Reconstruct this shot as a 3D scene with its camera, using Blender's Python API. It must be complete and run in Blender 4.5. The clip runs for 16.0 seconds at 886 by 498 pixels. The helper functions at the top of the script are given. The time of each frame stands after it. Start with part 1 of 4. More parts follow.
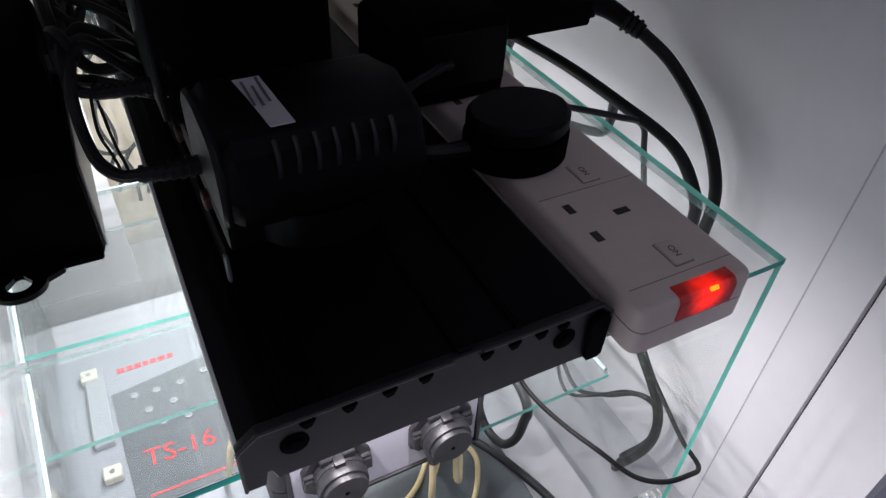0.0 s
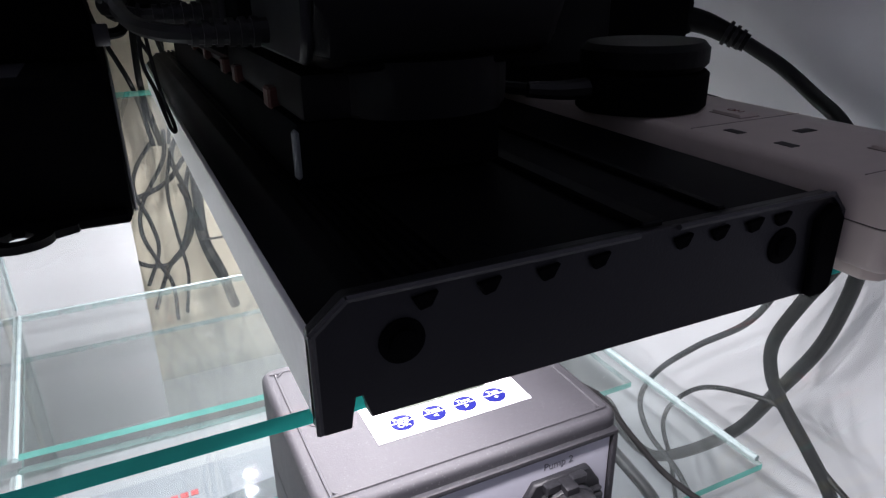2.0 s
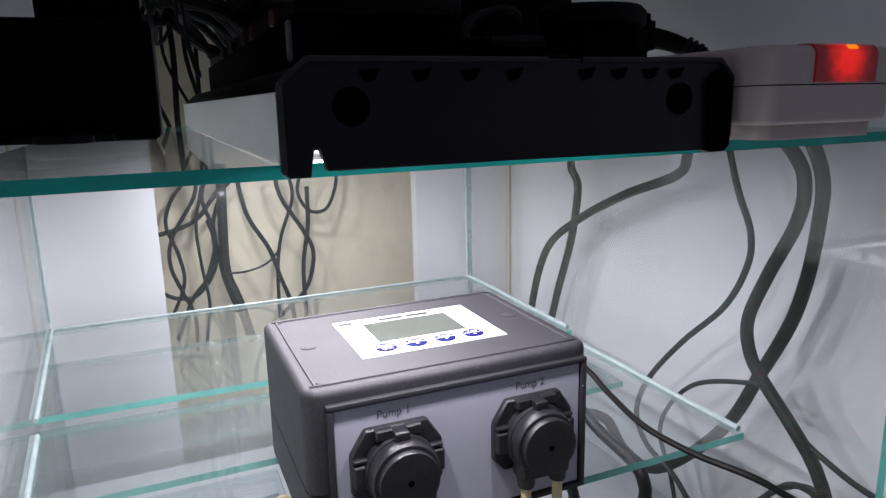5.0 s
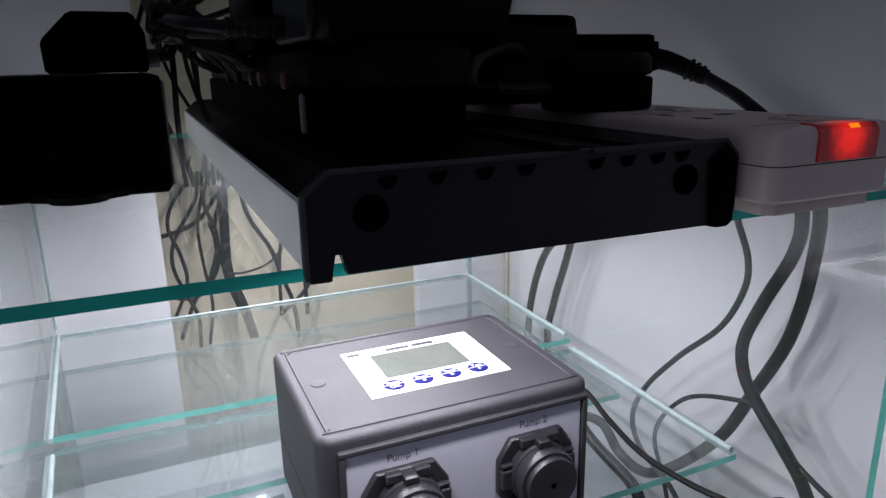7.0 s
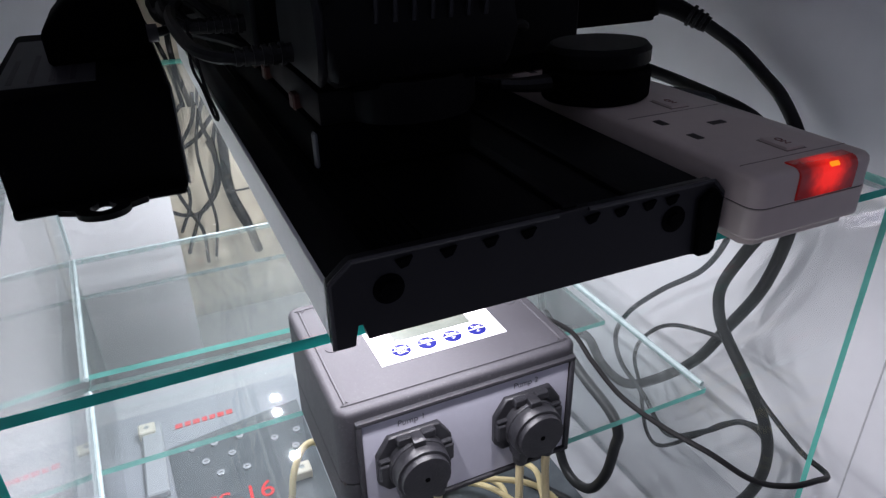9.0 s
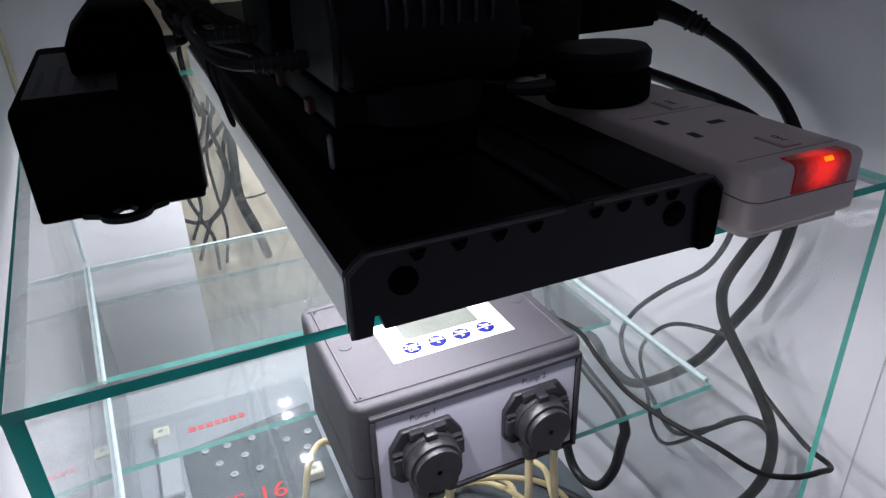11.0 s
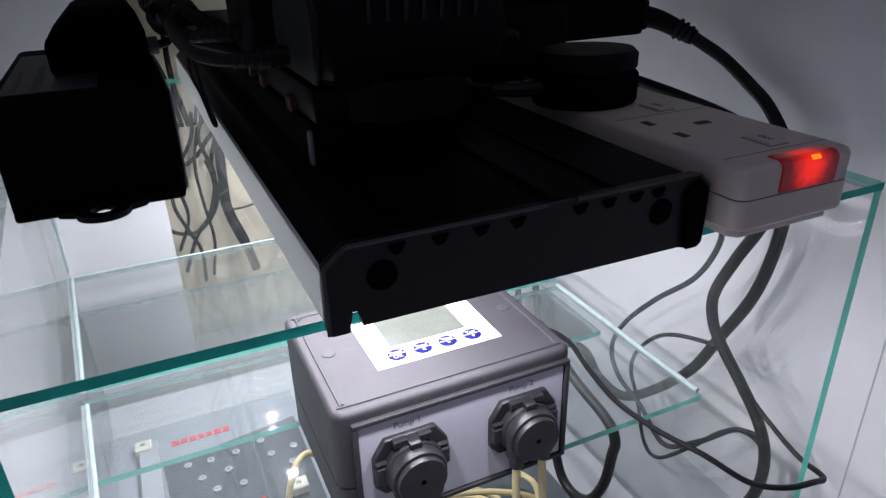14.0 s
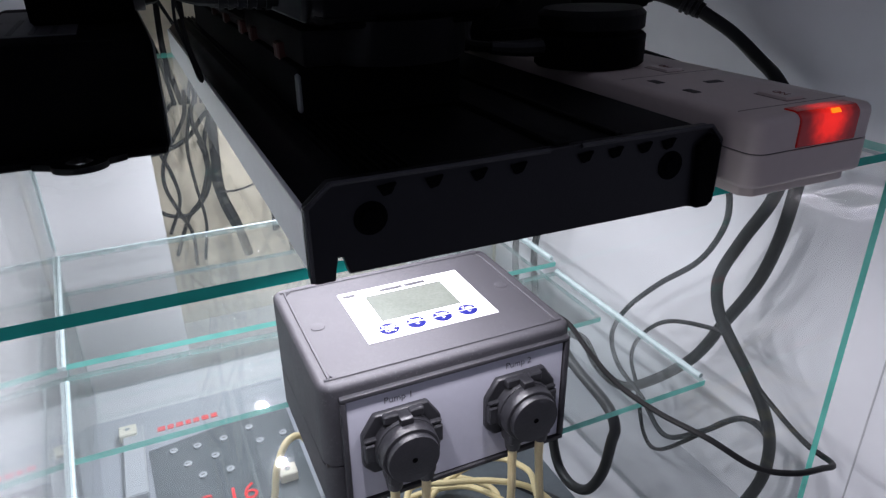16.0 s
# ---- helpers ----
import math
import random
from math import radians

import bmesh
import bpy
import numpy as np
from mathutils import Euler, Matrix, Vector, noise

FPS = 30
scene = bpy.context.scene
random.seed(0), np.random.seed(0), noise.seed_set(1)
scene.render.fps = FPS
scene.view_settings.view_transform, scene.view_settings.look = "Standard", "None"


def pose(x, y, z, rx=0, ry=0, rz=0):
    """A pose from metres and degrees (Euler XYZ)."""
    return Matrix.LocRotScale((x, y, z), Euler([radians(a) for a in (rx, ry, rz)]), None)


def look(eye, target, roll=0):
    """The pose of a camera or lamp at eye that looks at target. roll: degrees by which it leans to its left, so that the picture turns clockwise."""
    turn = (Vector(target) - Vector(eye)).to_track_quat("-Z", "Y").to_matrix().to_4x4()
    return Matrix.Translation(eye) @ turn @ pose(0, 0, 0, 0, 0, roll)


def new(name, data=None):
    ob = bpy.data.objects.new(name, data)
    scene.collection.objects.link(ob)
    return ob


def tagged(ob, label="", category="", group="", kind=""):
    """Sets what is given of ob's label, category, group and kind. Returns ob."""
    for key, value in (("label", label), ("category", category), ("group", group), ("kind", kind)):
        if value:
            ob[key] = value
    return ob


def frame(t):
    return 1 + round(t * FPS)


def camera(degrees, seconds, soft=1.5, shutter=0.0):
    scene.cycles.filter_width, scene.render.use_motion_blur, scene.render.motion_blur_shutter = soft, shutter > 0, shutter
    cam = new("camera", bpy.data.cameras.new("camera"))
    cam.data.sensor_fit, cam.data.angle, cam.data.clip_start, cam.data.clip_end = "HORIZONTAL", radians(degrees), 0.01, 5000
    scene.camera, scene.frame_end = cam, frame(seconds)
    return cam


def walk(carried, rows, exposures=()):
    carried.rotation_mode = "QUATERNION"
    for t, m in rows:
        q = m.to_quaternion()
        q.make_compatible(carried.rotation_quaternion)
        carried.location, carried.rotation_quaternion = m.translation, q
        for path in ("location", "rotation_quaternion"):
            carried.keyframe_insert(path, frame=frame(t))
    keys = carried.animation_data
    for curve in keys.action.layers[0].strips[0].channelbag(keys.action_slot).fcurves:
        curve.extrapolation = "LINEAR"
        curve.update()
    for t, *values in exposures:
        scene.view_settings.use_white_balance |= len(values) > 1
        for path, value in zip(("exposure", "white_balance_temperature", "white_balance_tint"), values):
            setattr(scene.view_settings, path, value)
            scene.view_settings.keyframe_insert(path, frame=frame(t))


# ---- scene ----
cam = camera(66.4, 16.0, soft=1.35)
PATH = [
    (0, (-0.026, -0.144, 0.232), (0.717, 1.177, -1.073), 3.3),
    (0.5, (-0.031, -0.158, 0.229), (0.741, 1.211, -1.008), 1.9),
    (1, (-0.04, -0.179, 0.162), (0.726, 1.418, -0.767), -1.9),
    (1.5, (-0.033, -0.163, 0.094), (0.698, 1.536, -0.666), -0.2),
    (2, (-0.049, -0.12, 0.092), (0.746, 1.545, -0.681), -0.7),
    (2.5, (-0.059, -0.184, 0.121), (0.761, 1.456, -0.678), -0.2),
    (3, (-0.063, -0.22, 0.125), (0.722, 1.482, -0.573), -1.4),
    (3.5, (-0.057, -0.211, 0.081), (0.736, 1.553, -0.429), -0.2),
    (4, (-0.045, -0.189, 0.015), (0.704, 1.617, -0.405), -1.4),
    (6.5, (-0.075, -0.192, 0.039), (0.721, 1.584, -0.421), -1.0),
    (7, (-0.06, -0.186, 0.058), (0.71, 1.583, -0.47), -1.1),
    (7.5, (-0.064, -0.187, 0.075), (0.742, 1.524, -0.577), 0.3),
    (8, (-0.059, -0.162, 0.109), (0.762, 1.427, -0.786), 0.7),
    (8.5, (-0.063, -0.165, 0.114), (0.685, 1.421, -0.849), -0.1),
    (9, (-0.063, -0.181, 0.131), (0.659, 1.435, -0.801), -1.1),
    (11.3, (-0.071, -0.196, 0.132), (0.643, 1.442, -0.765), -2.2),
    (11.5, (-0.068, -0.207, 0.139), (0.649, 1.439, -0.743), -2.5),
    (12, (-0.054, -0.199, 0.135), (0.708, 1.424, -0.75), -2.7),
    (12.5, (-0.055, -0.195, 0.13), (0.716, 1.422, -0.76), -2.4),
    (13, (-0.056, -0.191, 0.125), (0.703, 1.431, -0.764), -3.1),
    (13.5, (-0.066, -0.18, 0.115), (0.688, 1.453, -0.76), -2.1),
    (14, (-0.066, -0.192, 0.121), (0.678, 1.455, -0.735), -1.5),
    (14.5, (-0.064, -0.207, 0.132), (0.677, 1.447, -0.713), -1.3),
    (15, (-0.056, -0.213, 0.125), (0.688, 1.438, -0.722), -1.5),
    (15.5, (-0.059, -0.201, 0.112), (0.692, 1.448, -0.732), -1.0),
    (16, (-0.062, -0.186, 0.096), (0.689, 1.464, -0.748), -0.6),
]
EXPOSURES = [(0, 0.50, 6500, 10), (0.5, 0.82, 6500, 10), (1, 0.76, 6500, 10), (1.5, 0.3, 6500, 10), (2, 0.2, 6400, 10), (3, 0.15, 6300, 10), (3.5, 0.1, 6300, 10), (4, -0.38, 6300, 10),
             (6.5, -0.35, 6150, 10), (7, -0.38, 6150, 10), (8, -0.1, 6150, 10), (9, -0.05, 6200, 10), (12.5, 0.0, 6200, 10), (16, -0.1, 6150, 10)]
walk(cam, [(t, look(eye, target, roll)) for t, eye, target, roll in PATH], EXPOSURES)

# ---- light: the LED chips under the fixture (built below), and a faint room behind the camera ----
world = bpy.data.worlds.new("room_light")
world.use_nodes = True
scene.world = world
world.node_tree.nodes["Background"].inputs["Color"].default_value = (0.84, 0.83, 1.08, 1)
world.node_tree.nodes["Background"].inputs["Strength"].default_value = 0.195
LED_STRENGTH = 1900.0


# ---- materials ----
def mat(name, color, rough=0.5, metal=0.0, vary=0.12, scale=40.0, bump=0.0, bscale=400.0, spec=0.5, coat=0.0):
    m = bpy.data.materials.new(name)
    m.use_nodes = True
    nt = m.node_tree
    b = nt.nodes["Principled BSDF"]
    b.inputs["Metallic"].default_value = metal
    b.inputs["Specular IOR Level"].default_value = spec
    b.inputs["Coat Weight"].default_value = coat
    tc = nt.nodes.new("ShaderNodeTexCoord")
    n1 = nt.nodes.new("ShaderNodeTexNoise")
    n1.inputs["Scale"].default_value = scale
    n1.inputs["Detail"].default_value = 6
    nt.links.new(tc.outputs["Object"], n1.inputs["Vector"])
    n2 = nt.nodes.new("ShaderNodeTexNoise")
    n2.inputs["Scale"].default_value = scale * 9
    n2.inputs["Detail"].default_value = 3
    nt.links.new(tc.outputs["Object"], n2.inputs["Vector"])
    add = nt.nodes.new("ShaderNodeMath")
    add.operation = "ADD"
    nt.links.new(n1.outputs["Fac"], add.inputs[0])
    nt.links.new(n2.outputs["Fac"], add.inputs[1])
    ramp = nt.nodes.new("ShaderNodeMapRange")
    ramp.inputs["From Min"].default_value, ramp.inputs["From Max"].default_value = 0.6, 1.4
    nt.links.new(add.outputs[0], ramp.inputs["Value"])
    mix = nt.nodes.new("ShaderNodeMix")
    mix.data_type = "RGBA"
    lo = [c * (1 - vary) for c in color]
    hi = [min(1, c * (1 + vary)) for c in color]
    mix.inputs["A"].default_value, mix.inputs["B"].default_value = (*lo, 1), (*hi, 1)
    nt.links.new(ramp.outputs[0], mix.inputs["Factor"])
    nt.links.new(mix.outputs["Result"], b.inputs["Base Color"])
    rr = nt.nodes.new("ShaderNodeMapRange")
    rr.inputs["To Min"].default_value, rr.inputs["To Max"].default_value = max(0.02, rough - 0.08), min(1, rough + 0.08)
    nt.links.new(n1.outputs["Fac"], rr.inputs["Value"])
    nt.links.new(rr.outputs[0], b.inputs["Roughness"])
    if bump:
        n3 = nt.nodes.new("ShaderNodeTexNoise")
        n3.inputs["Scale"].default_value = bscale
        n3.inputs["Detail"].default_value = 4
        nt.links.new(tc.outputs["Object"], n3.inputs["Vector"])
        bp = nt.nodes.new("ShaderNodeBump")
        bp.inputs["Strength"].default_value = bump
        bp.inputs["Distance"].default_value = 0.001
        nt.links.new(n3.outputs["Fac"], bp.inputs["Height"])
        nt.links.new(bp.outputs["Normal"], b.inputs["Normal"])
    return m


def glass_mat(name, tint, gloss=1.0, veil=0.0):
    """Clear pane: light passes straight, with a mirror gloss that grows towards grazing angles, and a thin pale veil:
    dust, with milky reflected light put into its colour.
    """
    m = bpy.data.materials.new(name)
    m.use_nodes = True
    nt = m.node_tree
    nt.nodes.remove(nt.nodes["Principled BSDF"])
    out = nt.nodes["Material Output"]
    tr = nt.nodes.new("ShaderNodeBsdfTransparent")
    tr.inputs["Color"].default_value = (*tint, 1)
    gl = nt.nodes.new("ShaderNodeBsdfGlossy")
    gl.inputs["Roughness"].default_value = 0.015
    df = nt.nodes.new("ShaderNodeBsdfDiffuse")
    df.inputs["Color"].default_value = (0.76, 0.85, 0.83, 1)
    lw = nt.nodes.new("ShaderNodeLayerWeight")
    lw.inputs["Blend"].default_value = 0.5
    pw = nt.nodes.new("ShaderNodeMath")
    pw.operation = "POWER"
    pw.inputs[1].default_value = 5.0
    nt.links.new(lw.outputs["Facing"], pw.inputs[0])
    mu = nt.nodes.new("ShaderNodeMath")
    mu.operation = "MULTIPLY_ADD"
    mu.inputs[1].default_value = 0.90 * gloss
    mu.inputs[2].default_value = 0.04 * gloss
    nt.links.new(pw.outputs[0], mu.inputs[0])
    tc = nt.nodes.new("ShaderNodeTexCoord")
    nz = nt.nodes.new("ShaderNodeTexNoise")
    nz.inputs["Scale"].default_value = 90
    nz.inputs["Detail"].default_value = 10
    nt.links.new(tc.outputs["Object"], nz.inputs["Vector"])
    mr = nt.nodes.new("ShaderNodeMapRange")
    mr.inputs["From Min"].default_value, mr.inputs["From Max"].default_value = 0.35, 0.75
    mr.inputs["To Min"].default_value, mr.inputs["To Max"].default_value = veil * 0.88, veil * 1.14
    nt.links.new(nz.outputs["Fac"], mr.inputs["Value"])
    m1 = nt.nodes.new("ShaderNodeMixShader")
    nt.links.new(mr.outputs[0], m1.inputs[0])
    nt.links.new(tr.outputs[0], m1.inputs[1])
    nt.links.new(df.outputs[0], m1.inputs[2])
    m2 = nt.nodes.new("ShaderNodeMixShader")
    nt.links.new(mu.outputs[0], m2.inputs[0])
    nt.links.new(m1.outputs[0], m2.inputs[1])
    nt.links.new(gl.outputs[0], m2.inputs[2])
    nt.links.new(m2.outputs[0], out.inputs["Surface"])
    return m


def edge_mat(name, color, trans=0.5, clear=0.0):
    """The green cut edge of float glass."""
    m = bpy.data.materials.new(name)
    m.use_nodes = True
    nt = m.node_tree
    nt.nodes.remove(nt.nodes["Principled BSDF"])
    out = nt.nodes["Material Output"]
    tc = nt.nodes.new("ShaderNodeTexCoord")
    nz = nt.nodes.new("ShaderNodeTexNoise")
    nz.inputs["Scale"].default_value = 60
    nz.inputs["Detail"].default_value = 5
    nt.links.new(tc.outputs["Object"], nz.inputs["Vector"])
    mix = nt.nodes.new("ShaderNodeMix")
    mix.data_type = "RGBA"
    mix.inputs["A"].default_value = (*[c * 0.65 for c in color], 1)
    mix.inputs["B"].default_value = (*[min(1, c * 1.3) for c in color], 1)
    nt.links.new(nz.outputs["Fac"], mix.inputs["Factor"])
    tl = nt.nodes.new("ShaderNodeBsdfTranslucent")
    df = nt.nodes.new("ShaderNodeBsdfDiffuse")
    gl = nt.nodes.new("ShaderNodeBsdfGlossy")
    gl.inputs["Roughness"].default_value = 0.15
    nt.links.new(mix.outputs["Result"], tl.inputs["Color"])
    nt.links.new(mix.outputs["Result"], df.inputs["Color"])
    a = nt.nodes.new("ShaderNodeMixShader")
    a.inputs[0].default_value = trans
    nt.links.new(df.outputs[0], a.inputs[1])
    nt.links.new(tl.outputs[0], a.inputs[2])
    b = nt.nodes.new("ShaderNodeMixShader")
    b.inputs[0].default_value = 0.06
    nt.links.new(a.outputs[0], b.inputs[1])
    nt.links.new(gl.outputs[0], b.inputs[2])
    c = nt.nodes.new("ShaderNodeMixShader")
    c.inputs[0].default_value = clear
    tp = nt.nodes.new("ShaderNodeBsdfTransparent")
    nt.links.new(b.outputs[0], c.inputs[1])
    nt.links.new(tp.outputs[0], c.inputs[2])
    nt.links.new(c.outputs[0], out.inputs["Surface"])
    return m


def lit_lens(name, centre, reach):
    """Red window lit from within by a lamp at centre; the glow fades over reach metres."""
    m = mat(name, (0.30, 0.006, 0.004), 0.15, vary=0.1, coat=0.5)
    nt = m.node_tree
    geo = nt.nodes.new("ShaderNodeNewGeometry")
    dist = nt.nodes.new("ShaderNodeVectorMath")
    dist.operation = "DISTANCE"
    dist.inputs[1].default_value = centre
    nz = nt.nodes.new("ShaderNodeTexNoise")
    nz.inputs["Scale"].default_value = 260
    sw = nt.nodes.new("ShaderNodeMath")
    sw.operation = "MULTIPLY_ADD"
    sw.inputs[1].default_value = reach * 0.5
    nt.links.new(geo.outputs["Position"], dist.inputs[0])
    nt.links.new(geo.outputs["Position"], nz.inputs["Vector"])
    nt.links.new(nz.outputs["Fac"], sw.inputs[0])
    nt.links.new(dist.outputs["Value"], sw.inputs[2])
    mr = nt.nodes.new("ShaderNodeMapRange")
    mr.interpolation_type = "SMOOTHSTEP"
    mr.inputs["From Min"].default_value, mr.inputs["From Max"].default_value = reach * 0.25, reach * 1.4
    mr.inputs["To Min"].default_value, mr.inputs["To Max"].default_value = 1.0, 0.04
    nt.links.new(sw.outputs[0], mr.inputs["Value"])
    p = nt.nodes["Principled BSDF"]
    p.inputs["Emission Color"].default_value = (1.0, 0.014, 0.004, 1)
    nt.links.new(mr.outputs[0], p.inputs["Emission Strength"])
    return m


def glow(name, color, strength):
    m = bpy.data.materials.new(name)
    m.use_nodes = True
    nt = m.node_tree
    nt.nodes.remove(nt.nodes["Principled BSDF"])
    e = nt.nodes.new("ShaderNodeEmission")
    e.inputs["Color"].default_value, e.inputs["Strength"].default_value = (*color, 1), strength
    nt.links.new(e.outputs[0], nt.nodes["Material Output"].inputs["Surface"])
    return m


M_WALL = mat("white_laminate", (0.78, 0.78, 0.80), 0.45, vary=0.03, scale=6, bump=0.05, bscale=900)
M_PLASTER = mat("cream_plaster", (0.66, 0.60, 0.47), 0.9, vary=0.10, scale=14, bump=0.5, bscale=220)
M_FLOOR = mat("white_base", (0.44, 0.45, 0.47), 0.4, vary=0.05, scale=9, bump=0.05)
M_ROOM = mat("room_paint", (0.45, 0.45, 0.48), 0.8, vary=0.05, scale=3)
M_BLACK = mat("satin_black_metal", (0.002, 0.002, 0.0025), 0.45, vary=0.25, scale=30, bump=0.08, bscale=1500, spec=0.09)
M_CAP = mat("end_cap_black", (0.006, 0.006, 0.0078), 0.38, vary=0.2, scale=40, bump=0.1, bscale=1500, spec=0.5)
# grey that paints the highlight along the end cap's black edge
M_RIM = mat("edge_highlight_grey", (0.022, 0.022, 0.026), 0.4, vary=0.4, scale=120)
# black ribs greyed, so that their highlights are in the base colour
M_RIB = mat("rib_highlight_grey", (0.011, 0.011, 0.013), 0.4, vary=0.3, scale=120)
M_BLACKP = mat("black_plastic", (0.0025, 0.0025, 0.003), 0.5, vary=0.2, scale=50, bump=0.15, bscale=1800, spec=0.12)
M_MATT = mat("dull_black_plastic", (0.0013, 0.0013, 0.0018), 0.75, vary=0.2, scale=50, bump=0.15, bscale=1500, spec=0.04)
M_RUBBER = mat("black_cable_rubber", (0.006, 0.006, 0.0065), 0.5, vary=0.2, scale=90, spec=0.3)
M_CABLEG = mat("dark_grey_cable", (0.018, 0.020, 0.022), 0.45, vary=0.2, scale=90, spec=0.4)
# silver plate as matt white: the bright reflection is put into the colour
M_BRIGHTAL = mat("brightened_aluminium", (0.86, 0.87, 0.83), 0.5, vary=0.04, scale=25)
M_SILVER = mat("brushed_aluminium", (0.80, 0.83, 0.82), 0.22, metal=1.0, vary=0.06, scale=25)
M_STRIP = mat("ivory_plastic", (0.62, 0.535, 0.48), 0.4, vary=0.04, scale=20, bump=0.06, bscale=1500)
M_SLOT = mat("socket_dark", (0.05, 0.045, 0.04), 0.7)
M_CASE = mat("grey_abs_plastic", (0.030, 0.029, 0.034), 0.6, vary=0.12, scale=45, bump=0.25, bscale=2200)


def dusty(m, color, density, scale):
    """Fine pale flecks scattered over a plastic surface."""
    nt = m.node_tree
    b = nt.nodes["Principled BSDF"]
    old = b.inputs["Base Color"].links[0].from_socket
    tc = nt.nodes.new("ShaderNodeTexCoord")
    vo = nt.nodes.new("ShaderNodeTexVoronoi")
    vo.inputs["Scale"].default_value = scale
    nz = nt.nodes.new("ShaderNodeTexNoise")
    nz.inputs["Scale"].default_value = scale * 0.12
    sub = nt.nodes.new("ShaderNodeMath")
    sub.operation = "MULTIPLY_ADD"
    sub.inputs[1].default_value = -0.30
    mr = nt.nodes.new("ShaderNodeMapRange")
    mr.inputs["From Min"].default_value, mr.inputs["From Max"].default_value = density - 0.15, density - 0.05
    mr.inputs["To Min"].default_value, mr.inputs["To Max"].default_value = 0.20, 0.0
    mix = nt.nodes.new("ShaderNodeMix")
    mix.data_type = "RGBA"
    nt.links.new(tc.outputs["Object"], vo.inputs["Vector"])
    nt.links.new(tc.outputs["Object"], nz.inputs["Vector"])
    nt.links.new(nz.outputs["Fac"], sub.inputs[0])
    nt.links.new(vo.outputs["Distance"], sub.inputs[2])
    nt.links.new(sub.outputs[0], mr.inputs["Value"])
    nt.links.new(mr.outputs[0], mix.inputs["Factor"])
    nt.links.new(old, mix.inputs["A"])
    mix.inputs["B"].default_value = (*color, 1)
    nt.links.new(mix.outputs["Result"], b.inputs["Base Color"])


dusty(M_CASE, (0.20, 0.20, 0.205), 0.115, 520)
M_PANEL = mat("white_vinyl_panel", (0.52, 0.52, 0.59), 0.4, vary=0.03, scale=30)
M_LABEL = mat("white_label", (0.62, 0.62, 0.64), 0.6, vary=0.02, scale=30)
M_LCD = mat("lcd_grey_green", (0.095, 0.105, 0.09), 0.12, vary=0.15, scale=60, coat=0.5)
M_BLUE = mat("print_blue", (0.0015, 0.003, 0.085), 0.7, vary=0.05, spec=0.15)
M_INK = mat("print_grey", (0.11, 0.11, 0.13), 0.5)
M_INKB = mat("print_black", (0.02, 0.02, 0.025), 0.6)
M_INKW = mat("print_white", (0.8, 0.8, 0.85), 0.5, vary=0.02)
M_INKR = mat("print_red", (0.72, 0.015, 0.02), 0.5, vary=0.1)
M_INKD = mat("print_dark_red", (0.16, 0.035, 0.03), 0.6, vary=0.1)
M_GAP = mat("ivory_shadow_gap", (0.24, 0.20, 0.175), 0.7)
M_PUMP = mat("pump_black_plastic", (0.019, 0.019, 0.022), 0.40, vary=0.4, scale=80, bump=0.2, bscale=900)
M_TUBE = mat("cream_silicone_tube", (0.72, 0.60, 0.32), 0.4, vary=0.06, scale=60)
M_DARK = mat("dark_slate_tray", (0.085, 0.10, 0.11), 0.35, vary=0.15, scale=30)
M_BOARD = mat("led_board_grey", (0.075, 0.09, 0.10), 0.4, vary=0.2, scale=50)
M_CARD = mat("pale_card", (0.29, 0.31, 0.34), 0.45, vary=0.05, scale=20)
M_LENS = mat("frosted_lens", (0.36, 0.38, 0.40), 0.15, vary=0.08, scale=200, coat=0.6)
M_CLIP = mat("yellowed_white_plastic", (0.68, 0.64, 0.52), 0.4, vary=0.06)
M_ORANGE = mat("orange_plastic", (0.045, 0.008, 0.003), 0.5, vary=0.1)
M_STICK = mat("silver_sticker", (0.50, 0.48, 0.50), 0.4, vary=0.05)
M_SILI = mat("clear_silicone_bead", (0.34, 0.42, 0.42), 0.2, vary=0.25, scale=150, bump=0.4, bscale=300)
M_RED = lit_lens("lit_red_lens", (0.1805, -0.0135, 0.0295), 0.0125)
M_SEAM = mat("dark_gap", (0.10, 0.10, 0.11), 0.6)
# one float glass in several greens: each edge's brightness is put into its colour
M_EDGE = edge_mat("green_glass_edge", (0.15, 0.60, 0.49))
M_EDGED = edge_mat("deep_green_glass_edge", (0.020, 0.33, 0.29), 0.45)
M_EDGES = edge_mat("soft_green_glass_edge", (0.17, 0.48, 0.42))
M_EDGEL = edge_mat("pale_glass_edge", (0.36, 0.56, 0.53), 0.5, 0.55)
M_GLASS = glass_mat("float_glass", (0.982, 0.994, 0.990), 1.0, 0.03)
# shelf sheets: a stronger veil brightens them like reflected white boards
M_GLASSM = glass_mat("veiled_float_glass", (0.955, 0.98, 0.98), 1.75, 0.05)
M_GLASSC = glass_mat("clean_float_glass", (0.985, 0.995, 0.992), 1.15, 0.012)
M_ACRYL = glass_mat("clear_acrylic", (0.93, 0.95, 0.96), 1.0, 0.12)
M_LED = glow("led_chip_light", (1.03, 0.955, 1.01), LED_STRENGTH)
M_NEONC = glow("neon_core", (1.0, 0.24, 0.01), 1.3)


# ---- mesh helpers ----
def finish(bm, name, material, parent=None, label="", smooth=True, kind="", category="", group=""):
    bmesh.ops.recalc_face_normals(bm, faces=bm.faces[:])
    me = bpy.data.meshes.new(name)
    bm.to_mesh(me)
    bm.free()
    mats = material if isinstance(material, (list, tuple)) else [material]
    for m in mats:
        me.materials.append(m)
    if smooth:
        for p in me.polygons:
            p.use_smooth = True
        me.set_sharp_from_angle(angle=radians(35))
    ob = new(name, me)
    if parent is not None:
        ob.parent = parent
    return tagged(ob, label, category, group, kind)


